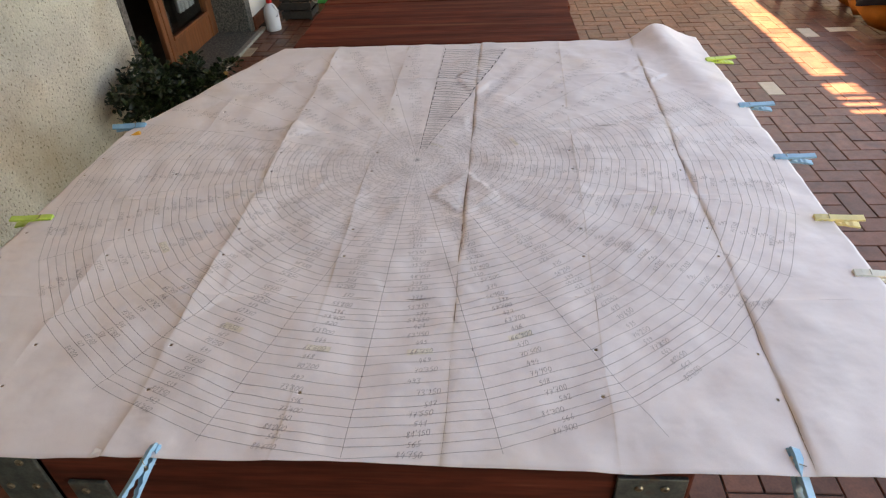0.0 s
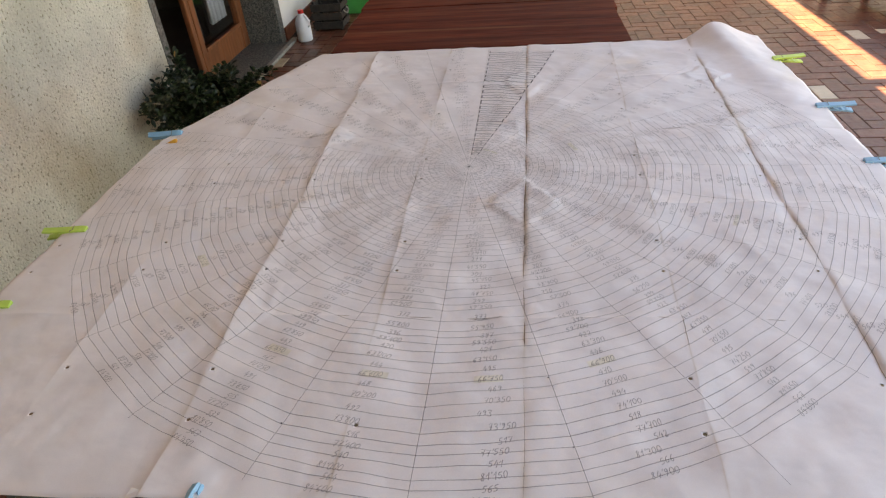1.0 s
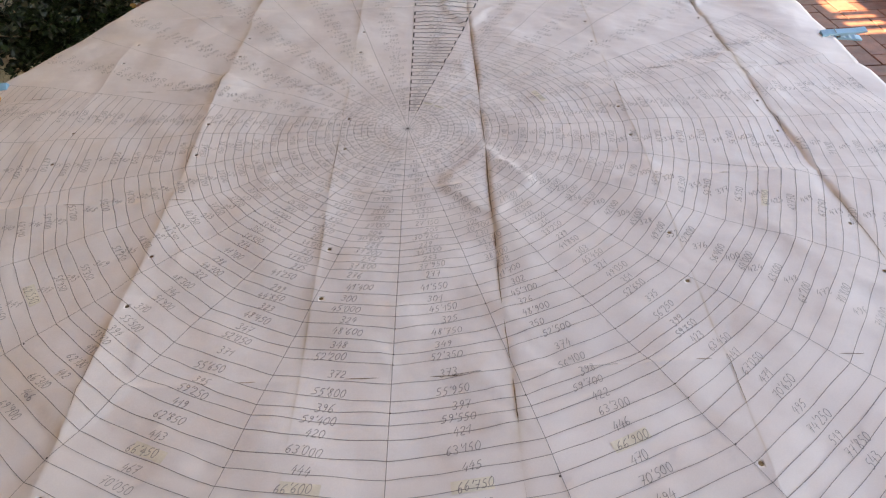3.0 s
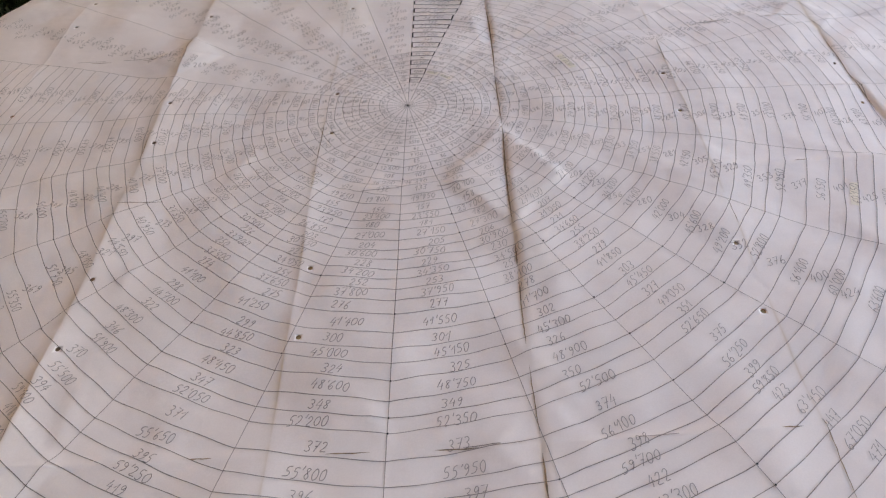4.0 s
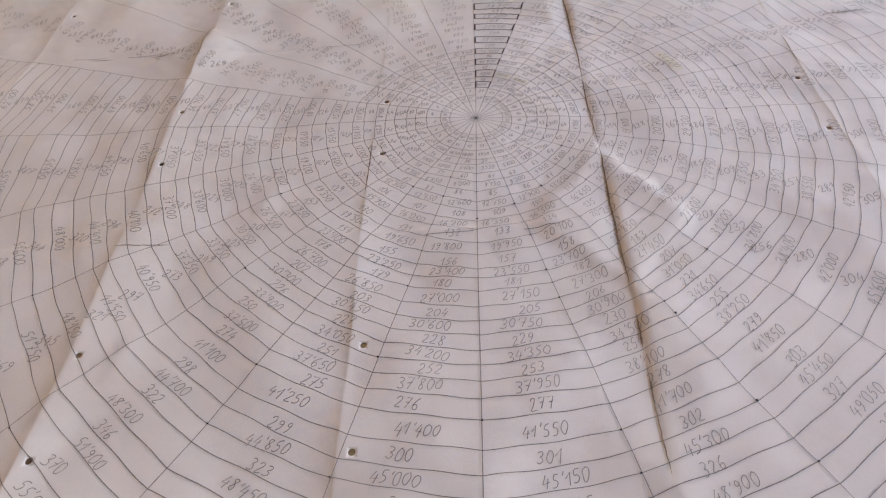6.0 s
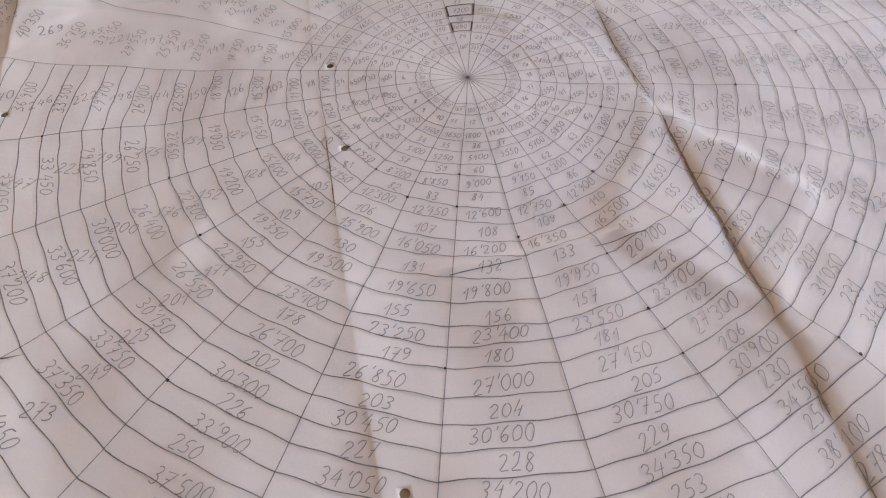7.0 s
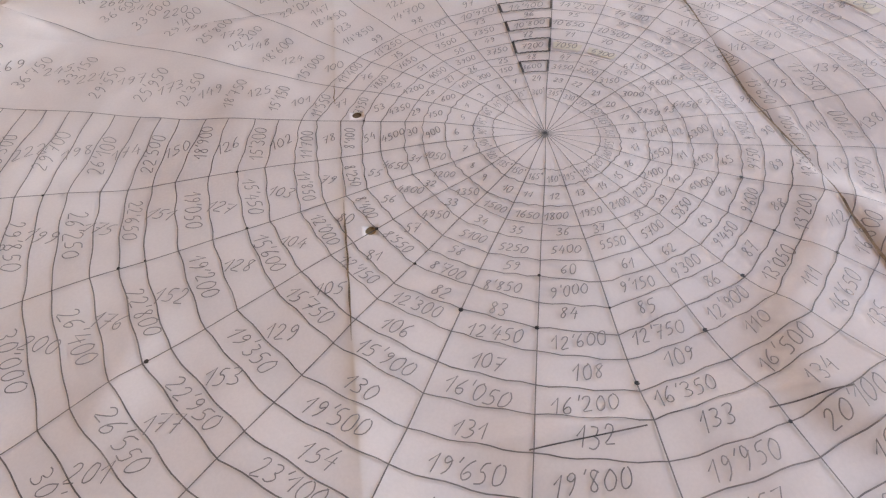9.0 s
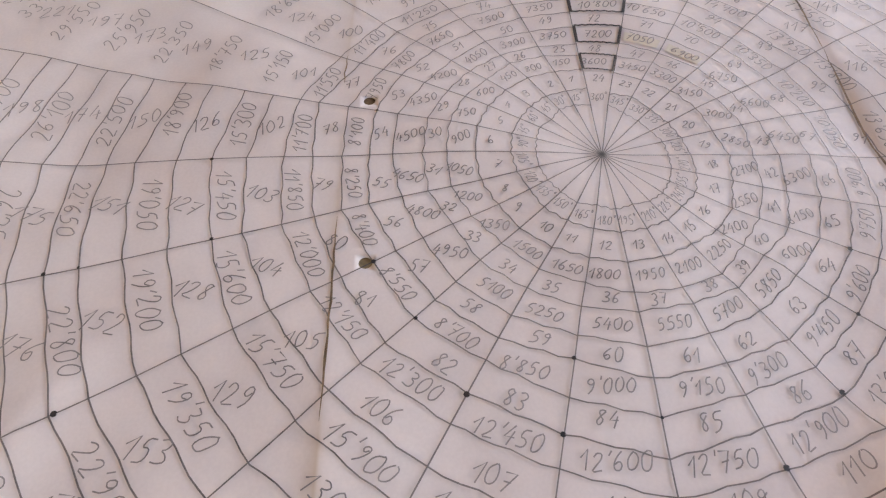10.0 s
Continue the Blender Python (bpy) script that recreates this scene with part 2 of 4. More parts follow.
wall_piece("wall_west", (WX - 0.30, -3.0, -0.03), (WX, 1.786, 2.6), STUCCO, "rough pale stucco house wall with yellowish stains")
wall_piece("wall_west_far", (WX - 0.30, 3.391, -0.03), (WX, 8.0, 2.6), WHITEWASH, "whitewashed house wall beyond the door")
wall_piece("wall_over_door", (WX - 0.30, 1.786, 2.15), (WX, 3.391, 2.6), STUCCO, "stucco wall over the door opening")
tagged(part("baseboard", box((WX, 3.46, 0.0), (WX + 0.012, 8.0, 0.09), 0.002), BRICK_REST), "brown clinker baseboard along the wall", "baseboard", kind="structure")
tagged(part("trim_jamb_near", box((WX - 0.30, 1.786, 0.0), (WX + 0.004, 1.84, 2.15), 0.004), GRANITE), "speckled grey stone door jamb", "trim", kind="structure")
tagged(part("trim_jamb_far", box((WX - 0.24, 3.36, 0.0), (WX + 0.004, 3.455, 2.15), 0.004), GRANITE), "speckled grey stone door jamb", "trim", kind="structure")
threshold = tagged(part("trim_threshold", box((WX - 0.30, 1.84, -0.02), (WX + 0.05, 3.36, 0.018), 0.004), GRANITE), "grey stone threshold of the door", "trim", kind="structure")
part("edge_strip", box((WX + 0.05, 1.84, -0.02), (WX + 0.085, 3.47, 0.020), 0.003), KERB, threshold, "pale stone edge strip")

# unseen wall added to keep far sky light off the floor by the door
wall_piece("wall_north_end", (WX, 4.62, -0.03), (-0.45, 4.80, 2.62), CLOSING, "added unseen plaster wall that blocks far light beside the door")
# unseen wall added behind the camera, so light comes from right and far
wall_piece("wall_south", (WX - 0.30, -3.2, -0.03), (1.2, -3.0, 2.62), CLOSING, "added unseen plaster wall that blocks light from the near end")
# unseen backdrop added for the glossy floor to reflect instead of blue sky
wall_piece("wall_garden", (-6.0, 9.0, -0.03), (9.0, 9.25, 3.0), OCHRE, "added unseen ochre wall that warms the reflections on the floor")

# dim room behind the door
room = [((-4.6, 0.6, -0.06), (WX - 0.30, 4.6, 0.0), "floor_room"), ((-4.7, 0.6, 0.0), (-4.6, 4.6, 2.6), "wall_room_back"),
        ((-4.6, 0.5, 0.0), (WX - 0.30, 0.6, 2.6), "wall_room_south"), ((-4.6, 4.6, 0.0), (WX - 0.30, 4.7, 2.6), "wall_room_north"),
        ((-4.7, 0.5, 2.6), (WX - 0.30, 4.7, 2.7), "ceiling_room")]
for lo, hi, nm in room:
    tagged(part(nm, box(lo, hi), INTERIOR), "plain plaster of the dim room indoors", "floor" if nm.startswith("floor") else "ceiling" if nm.startswith("ceil") else "wall", kind="structure")

# unseen porch roof, with an added awning and battens that shape the sun strip
tagged(part("ceiling_porch", box((WX - 0.3, -3.2, 2.62), (1.075, 6.0, 2.74)), ROOF), "unseen boarded porch roof that shades the table", "ceiling", kind="structure")
tagged(part("ceiling_awning", box((1.285, 3.30, 2.62), (2.30, 6.0, 2.68)), ROOF), "added unseen awning that shades the floor beside the sun strip", "ceiling", kind="structure")
for y, w in ((4.075, 0.09), (3.855, 0.025), (3.785, 0.025), (3.705, 0.03), (3.46, 0.34)):
    tagged(part("trim_batten", box((1.075, y - w / 2, 2.64), (1.285, y + w / 2, 2.675)), ROOF), "added unseen batten that breaks up the sun strip", "trim", kind="structure")
for x, y in ((1.0, -2.85), (1.0, 5.9), (2.22, 5.9)):
    tagged(part("trim_post", box((x - 0.06, y - 0.06, -0.03), (x + 0.06, y + 0.06, 2.62), 0.008), FRAME_WOOD), "square wooden roof post", "post", kind="structure")

# door
door = tagged(empty("door_1", (WX - 0.24, 2.6, 0)), "varnished wooden glazed double door with one leaf open", "door", kind="structure")
DX0, DX1 = WX - 0.285, WX - 0.235


def door_part(name, lo, hi, mat=DOOR_WOOD, bevel=0.006, parent=door, label=""):
    bm = box(lo, hi, bevel)
    bmesh.ops.translate(bm, verts=bm.verts, vec=-door.location)
    return part(name, bm, mat, parent, label)


leaf = door_part("leaf", (DX1 - 0.035, 2.615, 0.02), (DX1, 2.675, 2.13))
door_part("stile", (DX1 - 0.025, 2.545, 0.02), (DX1 + 0.008, 2.590, 2.13))
door_part("far_stile", (DX0, 3.26, 0.02), (DX1, 3.357, 2.13))
door_part("bottom_rail", (DX0, 2.675, 0.02), (DX1 - 0.004, 3.26, 0.19))
door_part("glazing_bead", (DX1 - 0.004, 2.675, 0.175), (DX1 + 0.006, 3.26, 0.20))
door_part("top_rail", (DX0, 2.675, 2.0), (DX1, 3.26, 2.13))
pane = door_part("pane", (DX0 + 0.018, 2.675, 0.19), (DX0 + 0.024, 3.26, 2.0), GLASS, 0.0, door, "clear window glass")
pane.visible_shadow = False

bm = bmesh.new()
cols = []
for i in range(61):
    y = 2.99 + 0.22 * i / 60
    x = DX0 - 0.03 + 0.016 * math.sin(i * 0.75) + 0.006 * math.sin(i * 1.9)
    cols.append([bm.verts.new(Vector((x, y, 0.26 + 1.74 * k / 8)) - door.location) for k in range(9)])
for a, b in zip(cols, cols[1:]):
    for k in range(8):
        bm.faces.new((a[k], b[k], b[k + 1], a[k + 1]))
curtain = part("curtain", bm, CURTAIN, door, "white cotton curtain", smooth=True)
curtain.modifiers.new("thick", "SOLIDIFY").thickness = 0.002
bm = tube([Vector((DX0 - 0.03, 2.70, 2.0)) - door.location, Vector((DX0 - 0.03, 3.30, 2.0)) - door.location], 0.008)
part("curtain_rod", bm, SCREW, door)
bm = tube([Vector((DX0 - 0.10, 2.93, 0.16)) - door.location, Vector((DX0 - 0.10, 2.93, 1.6)) - door.location], 0.016)
part("bolt_rod", bm, STEEL, door, "grey steel bolt rod")

# table
TOP = 0.7320
TX0, TX1 = -0.46, 0.405
table = tagged(empty("table", (0, 0, 0)), "long reddish-brown stained plank table under the paper chart", "table")
y = -0.70
k = 0
while y < 1.95:
    w = (0.125, 0.118, 0.131)[k % 3]
    part("plank", box((TX0 - 0.012 * (y + 0.7) + 0.004 * (k % 2), y + 0.001, TOP - 0.028), (TX1 + 0.018 * (y + 0.7) - 0.003 * (k % 3), y + w - 0.001, TOP - 0.0008 * (k % 4)), 0.002), TABLE, table)
    y += w
    k += 1
TABLE_END = y
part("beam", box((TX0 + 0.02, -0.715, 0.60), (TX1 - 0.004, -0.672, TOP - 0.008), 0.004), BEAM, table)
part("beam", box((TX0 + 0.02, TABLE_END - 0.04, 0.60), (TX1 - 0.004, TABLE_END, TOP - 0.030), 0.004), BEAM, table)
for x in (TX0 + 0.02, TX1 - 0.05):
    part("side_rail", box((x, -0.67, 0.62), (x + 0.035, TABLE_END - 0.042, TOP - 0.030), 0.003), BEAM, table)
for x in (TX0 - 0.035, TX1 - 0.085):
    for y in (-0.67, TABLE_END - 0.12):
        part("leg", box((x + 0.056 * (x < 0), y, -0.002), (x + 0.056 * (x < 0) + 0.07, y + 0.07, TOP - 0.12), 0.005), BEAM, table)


def plate(lo, hi, screws):
    p = part("bracket_plate", box(lo, hi, 0.0015), STEEL, table, "galvanised steel bracket plate")
    for x, z in screws:
        bm = lathe([(0.0055, 0), (0.0055, 0.0015), (0.004, 0.003), (0.0012, 0.0032), (0.001, 0.0018)], 10)
        bmesh.ops.transform(bm, matrix=Matrix.Translation((x, lo[1], z)) @ Matrix.Rotation(radians(90), 4, "X"), verts=bm.verts)
        part("screw", bm, SCREW, p, "countersunk zinc screw")


plate((-0.505, -0.7215, 0.40), (-0.432, -0.7155, 0.726), [(x, z) for z in (0.702, 0.650, 0.598, 0.546) for x in (-0.488, -0.452)])
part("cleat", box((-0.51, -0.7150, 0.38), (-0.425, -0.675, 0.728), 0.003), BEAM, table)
plate((-0.405, -0.7215, 0.585), (-0.352, -0.7155, 0.660), [(-0.385, 0.642), (-0.368, 0.610)])
plate((0.308, -0.7215, 0.45), (0.392, -0.7155, 0.700), [(x, z) for z in (0.682, 0.630, 0.578) for x in (0.335, 0.366)])

# paper chart: relief of folds, creases and bulges, in metres above the sheet's mean level
PZ = 0.7460
X0, X1, Y0, Y1 = -0.732, 0.752, -0.742, 0.742
FOLDS_X = (-0.522, -0.312, -0.102, 0.107, 0.322, 0.540)
FOLDS_Y = (-0.447, -0.150, 0.153, 0.457)
# each upright fold: place, height of its ridge, its fall to either side, depth of the crack along it
FOLDS = ((-0.522, 0.002, 0.012, 0.02, 0.0), (-0.312, 0.0060, 0.011, 0.030, 0.0010), (-0.102, 0.0022, 0.008, 0.020, 0.0004), (0.322, 0.0013, 0.006, 0.010, 0.0004))
# folds torn open along a crack: place, dip on the left and its reach, lip on the right and its reach
LEDGES = ((0.107, 0.0030, 0.022, 0.0004, 0.070), (0.540, 0.0030, 0.022, 0.0006, 0.060))
# diamond bulges where folds cross
# place, height, reach to the left, right, near and far side
BULGES = ((0.107, -0.150, 0.0062, 0.076, 0.064, 0.072, 0.106), (0.113, 0.450, 0.0060, 0.058, 0.062, 0.122, 0.100), (0.107, -0.447, 0.0022, 0.05, 0.045, 0.06, 0.05),
          (0.556, 0.457, 0.006, 0.06, 0.06, 0.07, 0.06), (0.545, 0.153, 0.004, 0.05, 0.05, 0.05, 0.05), (-0.312, 0.153, 0.004, 0.05, 0.05, 0.05, 0.05),
          (-0.312, -0.447, 0.0045, 0.055, 0.055, 0.055, 0.055), (0.322, -0.150, 0.0015, 0.05, 0.05, 0.05, 0.05))
rng = np.random.RandomState(7)
WAVES = [(rng.uniform(0, 2 * math.pi), rng.uniform(18, 95) if k < 34 else rng.uniform(90, 210), rng.uniform(0, 6.28), rng.uniform(0.3, 1)) for k in range(60)]


DENTS = [(rng.uniform(-0.70, 0.72), rng.uniform(-0.70, 0.70), rng.uniform(0, 3.14), rng.uniform(0.02, 0.07), rng.choice((-1, 1)) * rng.uniform(0.0004, 0.0013)) for _ in range(55)]
DENTS += [(rng.choice((0.107, 0.540, 0.540, 0.107, -0.312)) + rng.normal(0, 0.05), rng.uniform(-0.5, 0.65), rng.uniform(0, 3.14), rng.uniform(0.02, 0.05),
           rng.uniform(0.001, 0.0028)) for _ in range(40)]


CREASES = [(rng.uniform(-0.70, 0.72), rng.uniform(-0.72, 0.72), rng.uniform(0, 3.14), rng.uniform(0.012, 0.05), rng.choice((-1, 1)) * rng.uniform(0.0003, 0.0009)) for _ in range(220)]
CREASES += [(rng.uniform(0.12, 0.70), rng.uniform(0.15, 0.68), rng.normal(2.4, 0.35), rng.uniform(0.02, 0.06), rng.uniform(0.0006, 0.0014)) for _ in range(60)]


def step(v, a, b):
    s = np.clip((v - a) / (b - a), 0, 1)
    return s * s * (3 - 2 * s)


SKEW_X = (-0.73, -0.312, 0.107, 0.322, 0.540, 0.752)


def skew(x, y):
    """The folds of the sheet fan out a little towards its right side."""
    return np.interp(x, SKEW_X, (0, 0, 0.018, 0.037, 0.036, 0.012)) * y + np.interp(x, SKEW_X, (0, 0, 0.0035, 0.008, 0.005, 0.002))


def fold_bend(y, xc):
    return 0.0012 * np.sin(y * 9 + xc * 9) + 0.0007 * np.sin(y * 31 + xc * 30)


def relief(x, y):
    z = np.zeros_like(x)
    for a, f, p, w in WAVES:
        z = z + w * 0.016 / f * np.sin(f * (np.cos(a) * x + np.sin(a) * y) + p)
    for xc, amp, left, right, groove in FOLDS:
        d = x - xc - skew(xc, y) - fold_bend(y, xc)
        wave = 0.68 + 0.38 * np.sin(y * 13 + xc * 40) + 0.24 * np.sin(y * 37 + xc * 11)
        if 0 < amp < 0.003:
            wave = np.clip(1.6 * np.sin(y * 9.5 + xc * 25), 0, 1)
        z = z + amp * wave * np.exp(-np.abs(d) / np.where(d < 0, left, right))
        z = z - groove * (0.6 + 0.4 * np.sin(y * 23 + xc * 15)) * np.minimum(1, wave) * np.exp(-np.abs(d) / 0.0022)
    for xc, dip, west, lip, east in LEDGES:
        d = x - xc - skew(xc, y) - fold_bend(y, xc)
        wave = 0.62 + 0.38 * np.sin(y * 13 + xc * 40) + 0.25 * np.sin(y * 41 + xc * 7)
        if xc < 0.2:
            wave = wave * (0.10 + 0.35 * step(y, -0.53, -0.47) + 0.55 * step(y, -0.32, -0.20))
        over = step(d, -0.0004, 0.0052)
        z = z + wave * (-dip * (1 - over) * np.exp(-np.maximum(0, -d) / west) + lip * over * np.exp(-np.maximum(0, d) / east))
    for yc, amp in zip(FOLDS_Y, (0.0026, 0.0026, -0.0024, 0.0024)):
        e = y - yc - 0.0012 * np.sin(x * 12 + yc * 20)
        z = z + amp * np.exp(-np.abs(e) / np.where(e < 0, 0.016, 0.007)) * np.clip(0.7 + 0.9 * np.sin(x * 14 + yc * 31), 0, 1.4)
    for xc, yc, amp, west, east, near, far in BULGES:
        dx, dy = x - xc, y - yc
        d = np.abs(dx) / np.where(dx < 0, west, east) + np.abs(dy) / np.where(dy < 0, near, far) + 0.05 * np.sin(x * 75 + y * 50) + 0.03 * np.sin(y * 130 - x * 90)
        rough = 0.75 + 0.35 * np.sin(x * 48 - y * 21 + 1.0) * np.sin(y * 39 + x * 17)
        z = z + amp * rough * (0.72 * (1 - step(d, 0.74, 1.06)) + 0.16 * np.exp(-(((d - 0.84) / 0.09) ** 2)))
    for cx, cy, ang, reach, amp in DENTS:
        u = (x - cx) * math.cos(ang) + (y - cy) * math.sin(ang)
        v = (y - cy) * math.cos(ang) - (x - cx) * math.sin(ang)
        z = z + amp * np.exp(-np.abs(v) / 0.009) * np.exp(-((u / reach) ** 2))
    for cx, cy, ang, reach, amp in CREASES:
        u = (x - cx) * math.cos(ang) + (y - cy) * math.sin(ang)
        v = (y - cy) * math.cos(ang) - (x - cx) * math.sin(ang)
        z = z + amp * np.exp(-np.abs(v) / 0.0038) * np.exp(-((u / reach) ** 2))
    # hump by the far corner, running out along a diagonal ridge
    s = np.clip(((x - 0.635) * 0.09 + (y - 0.742) * -0.49) / (0.09 ** 2 + 0.49 ** 2), 0, 1)
    dist = np.hypot(x - 0.635 - 0.09 * s, y - 0.742 + 0.49 * s)
    z = z + (0.038 * (1 - s) ** 1.6 + 0.007 * (1 - s * 0.6)) * np.exp(-((dist / np.where(x < 0.635 + 0.09 * s, 0.046, 0.085 - 0.03 * s)) ** 2))
    # far corner hangs down over the table's edge
    nx, ny = -0.905, 0.425
    d = np.maximum(0, (x + 0.47) * nx + (y - 0.742) * ny + 0.012 * np.sin(6 * y))
    z = z - 1.5 * d * d / (d + 0.05)
    # sides sag a little past the table
    z = z - 0.05 * np.maximum(0, x - 0.44) ** 2 - 0.06 * np.maximum(0, -0.5 - x) ** 2
    return np.maximum(z, np.where((x > TX0 - 0.01) & (x < TX1 + 0.01), TOP - PZ + 0.002, -1))


def lines(lo, hi, marks, gap, keep):
    vals = sorted({round(v, 5) for v in [lo, hi, *marks, *keep]})
    out = [vals[0]]
    for v in vals[1:]:
        span = v - out[-1]
        held = any(abs(out[-1] - k) < 1e-6 for k in keep) and any(abs(v - k) < 1e-6 for k in keep) and span < 0.0085
        n = 1 if held else max(1, math.ceil(span / gap))
        out += [out[-1] + span * (i + 1) / n for i in range(n)]
    return np.array(out)


HOLES_X = [-0.715, -0.512, -0.303, -0.0915, 0.313, 0.533]
HOLES_Y = [v for c in (-0.5945, -0.2985, -0.0065, 0.305, 0.600) for v in (c - 0.040, c + 0.040)]
HALF = 0.004
xs = lines(X0, X1, [f + o for f in FOLDS_X for o in (0, 0.0010, -0.0010, 0.0022, -0.0022, 0.0042, -0.0042)], 0.0052, [h + s * HALF for h in HOLES_X for s in (-1, 1)])
ys = lines(Y0, Y1, [f + o for f in FOLDS_Y for o in (0, 0.002, -0.002)], 0.0052, [h + s * HALF for h in HOLES_Y for s in (-1, 1)])
gx, gy = np.meshgrid(xs, ys, indexing="ij")
# fold lines bend a little, and so do the cut edges
gx0 = gx
gx = gx0 + skew(gx0, gy)
for f in FOLDS_X:
    gx = gx + fold_bend(gy, f) * np.exp(-(((gx0 - f) / 0.018) ** 2))
gxe = gx + np.where(gx0 > X1 - 1e-5, 0.002 * np.sin(gy * 9), 0) + np.where(gx0 < X0 + 1e-5, 0.002 * np.sin(gy * 7 + 1), 0)
gye = gy + np.where(gy < Y0 + 1e-6, 0.0025 * np.sin(gx * 8 + 2), 0) + np.where(gy > Y1 - 1e-6, 0.002 * np.sin(gx * 11), 0)
gz = PZ + relief(gxe, gye)
nx_, ny_ = len(xs), len(ys)
verts = np.stack([gxe, gye, gz], -1).reshape(-1, 3).tolist()
faces = []
hole_cells = {}
punched = []
for hx in HOLES_X:
    for hy in HOLES_Y:
        hole_cells[(int(np.argmin(np.abs(xs - (hx - HALF)))), int(np.argmin(np.abs(ys - (hy - HALF)))))] = (hx, hy)
for i in range(nx_ - 1):
    for j in range(ny_ - 1):
        c = (i * ny_ + j, (i + 1) * ny_ + j, (i + 1) * ny_ + j + 1, i * ny_ + j + 1)
        if (i, j) not in hole_cells:
            faces.append(c)
            continue
        hx, hy = (float(np.mean([verts[q][ax] for q in c])) for ax in (0, 1))
        first = len(verts)
        zc = float(np.mean([verts[q][2] for q in c]))
        for q in range(16):
            a = (q - 6) * math.pi / 8
            verts.append((hx + 0.0024 * math.cos(a), hy + 0.0024 * math.sin(a), zc))
        punched.append((hx, hy, zc))
        # corners in the order -x-y, +x-y, +x+y, -x+y; four circle points face each side
        for side in range(4):
            a, b = c[side], c[(side + 1) % 4]
            ordered = [first + ((side * 4) + q) % 16 for q in range(5)]
            faces.append((a, b, ordered[4 - 0], ordered[3], ordered[2], ordered[1], ordered[0]))
me = bpy.data.meshes.new("paper_sheet")
me.from_pydata(verts, [], faces)
me.materials.append(PAPER)
me.polygons.foreach_set("use_smooth", [True] * len(me.polygons))
wear_shade = np.zeros(len(verts))
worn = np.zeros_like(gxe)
# wear plus painted shade, reaching further on each fold's darker side
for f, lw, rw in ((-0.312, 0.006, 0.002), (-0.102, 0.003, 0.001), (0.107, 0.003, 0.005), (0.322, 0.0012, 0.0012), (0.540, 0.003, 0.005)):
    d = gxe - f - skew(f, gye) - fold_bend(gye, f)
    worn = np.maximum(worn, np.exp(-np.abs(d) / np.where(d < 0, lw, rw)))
wear_shade[:worn.size] = worn.reshape(-1)
me.attributes.new("wear_shade", "FLOAT", "POINT").data.foreach_set("value", wear_shade)
chart = new("paper_chart", me)
chart.modifiers.new("thick", "SOLIDIFY").thickness = 0.0003
tagged(chart, "large creased sheet of white paper with a hand-drawn polar number chart", "paper chart")
# added discs under the punched holes, brown like the lit table below
for hx, hy, zc in punched:
    hole_disc = bmesh.new()
    bmesh.ops.create_cone(hole_disc, cap_ends=True, segments=12, radius1=0.0034, radius2=0.0034, depth=0.0002, matrix=Matrix.Translation((hx, hy, zc - 0.0009)))
    part("backing", hole_disc, CRACK if hx < -0.2 or hy > -0.02 else BACKING, chart, "added brownish disc standing in for the lit table under a punched hole")


class Ink:
    """Flat pen strokes gathered on the sheet and laid on its relief."""

    def __init__(self):
        self.xy, self.faces = [], []

    def stroke(self, pts, width):
        p = np.asarray(pts, float)
        d = np.gradient(p, axis=0) if len(p) > 2 else np.repeat(p[1:] - p[:1], 2, axis=0)
        d /= np.maximum(np.linalg.norm(d, axis=1, keepdims=True), 1e-9)
        off = np.stack([-d[:, 1], d[:, 0]], 1) * (width / 2)
        base = len(self.xy)
        for a, b in zip(p + off, p - off):
            self.xy += [a, b]
        self.faces += [(base + 2 * i, base + 2 * i + 1, base + 2 * i + 3, base + 2 * i + 2) for i in range(len(p) - 1)]

    def patch(self, corners, n=6):
        a, b, c, d = [np.array(q) for q in corners]
        base = len(self.xy)
        for i in range(n + 1):
            for j in range(n + 1):
                u, v = i / n, j / n
                self.xy.append((a * (1 - u) + b * u) * (1 - v) + (d * (1 - u) + c * u) * v)
        self.faces += [(base + i * (n + 1) + j, base + (i + 1) * (n + 1) + j, base + (i + 1) * (n + 1) + j + 1, base + i * (n + 1) + j + 1)
                       for i in range(n) for j in range(n)]

    def lay(self, name, mat, lift=0.0006, kind="", label=""):
        xy = np.array(self.xy)
        z = PZ + relief(xy[:, 0], xy[:, 1]) + lift
        me = bpy.data.meshes.new(name)
        me.from_pydata(np.column_stack([xy, z]).tolist(), [], self.faces)
        me.materials.append(mat)
        ob = new(name, me)
        ob.parent = chart
        return tagged(ob, label, kind=kind)


# chart geometry: 24 sectors counted anticlockwise from the top, 48 rows outward
bounds = [0.0283, 0.0378, 0.0510, 0.0617, 0.0697, 0.0810, 0.0912, 0.1017, 0.1128, 0.1238, 0.1370, 0.1495, 0.1643, 0.1775, 0.1914, 0.2025, 0.2142, 0.2290,
          0.2405, 0.2530, 0.2660, 0.2785, 0.2905, 0.3045, 0.3195, 0.3390, 0.3551, 0.3692, 0.3850, 0.4035, 0.4187, 0.4332, 0.4562, 0.4762, 0.4902, 0.5032,
          0.5182, 0.5372, 0.5547, 0.5718, 0.5882, 0.6073, 0.6273, 0.6473, 0.6633, 0.6783, 0.6933, 0.7093, 0.7224, 0.7384]
centres = [(a + b) / 2 for a, b in zip(bounds[1:], bounds[2:])]
draw = random.Random(11)


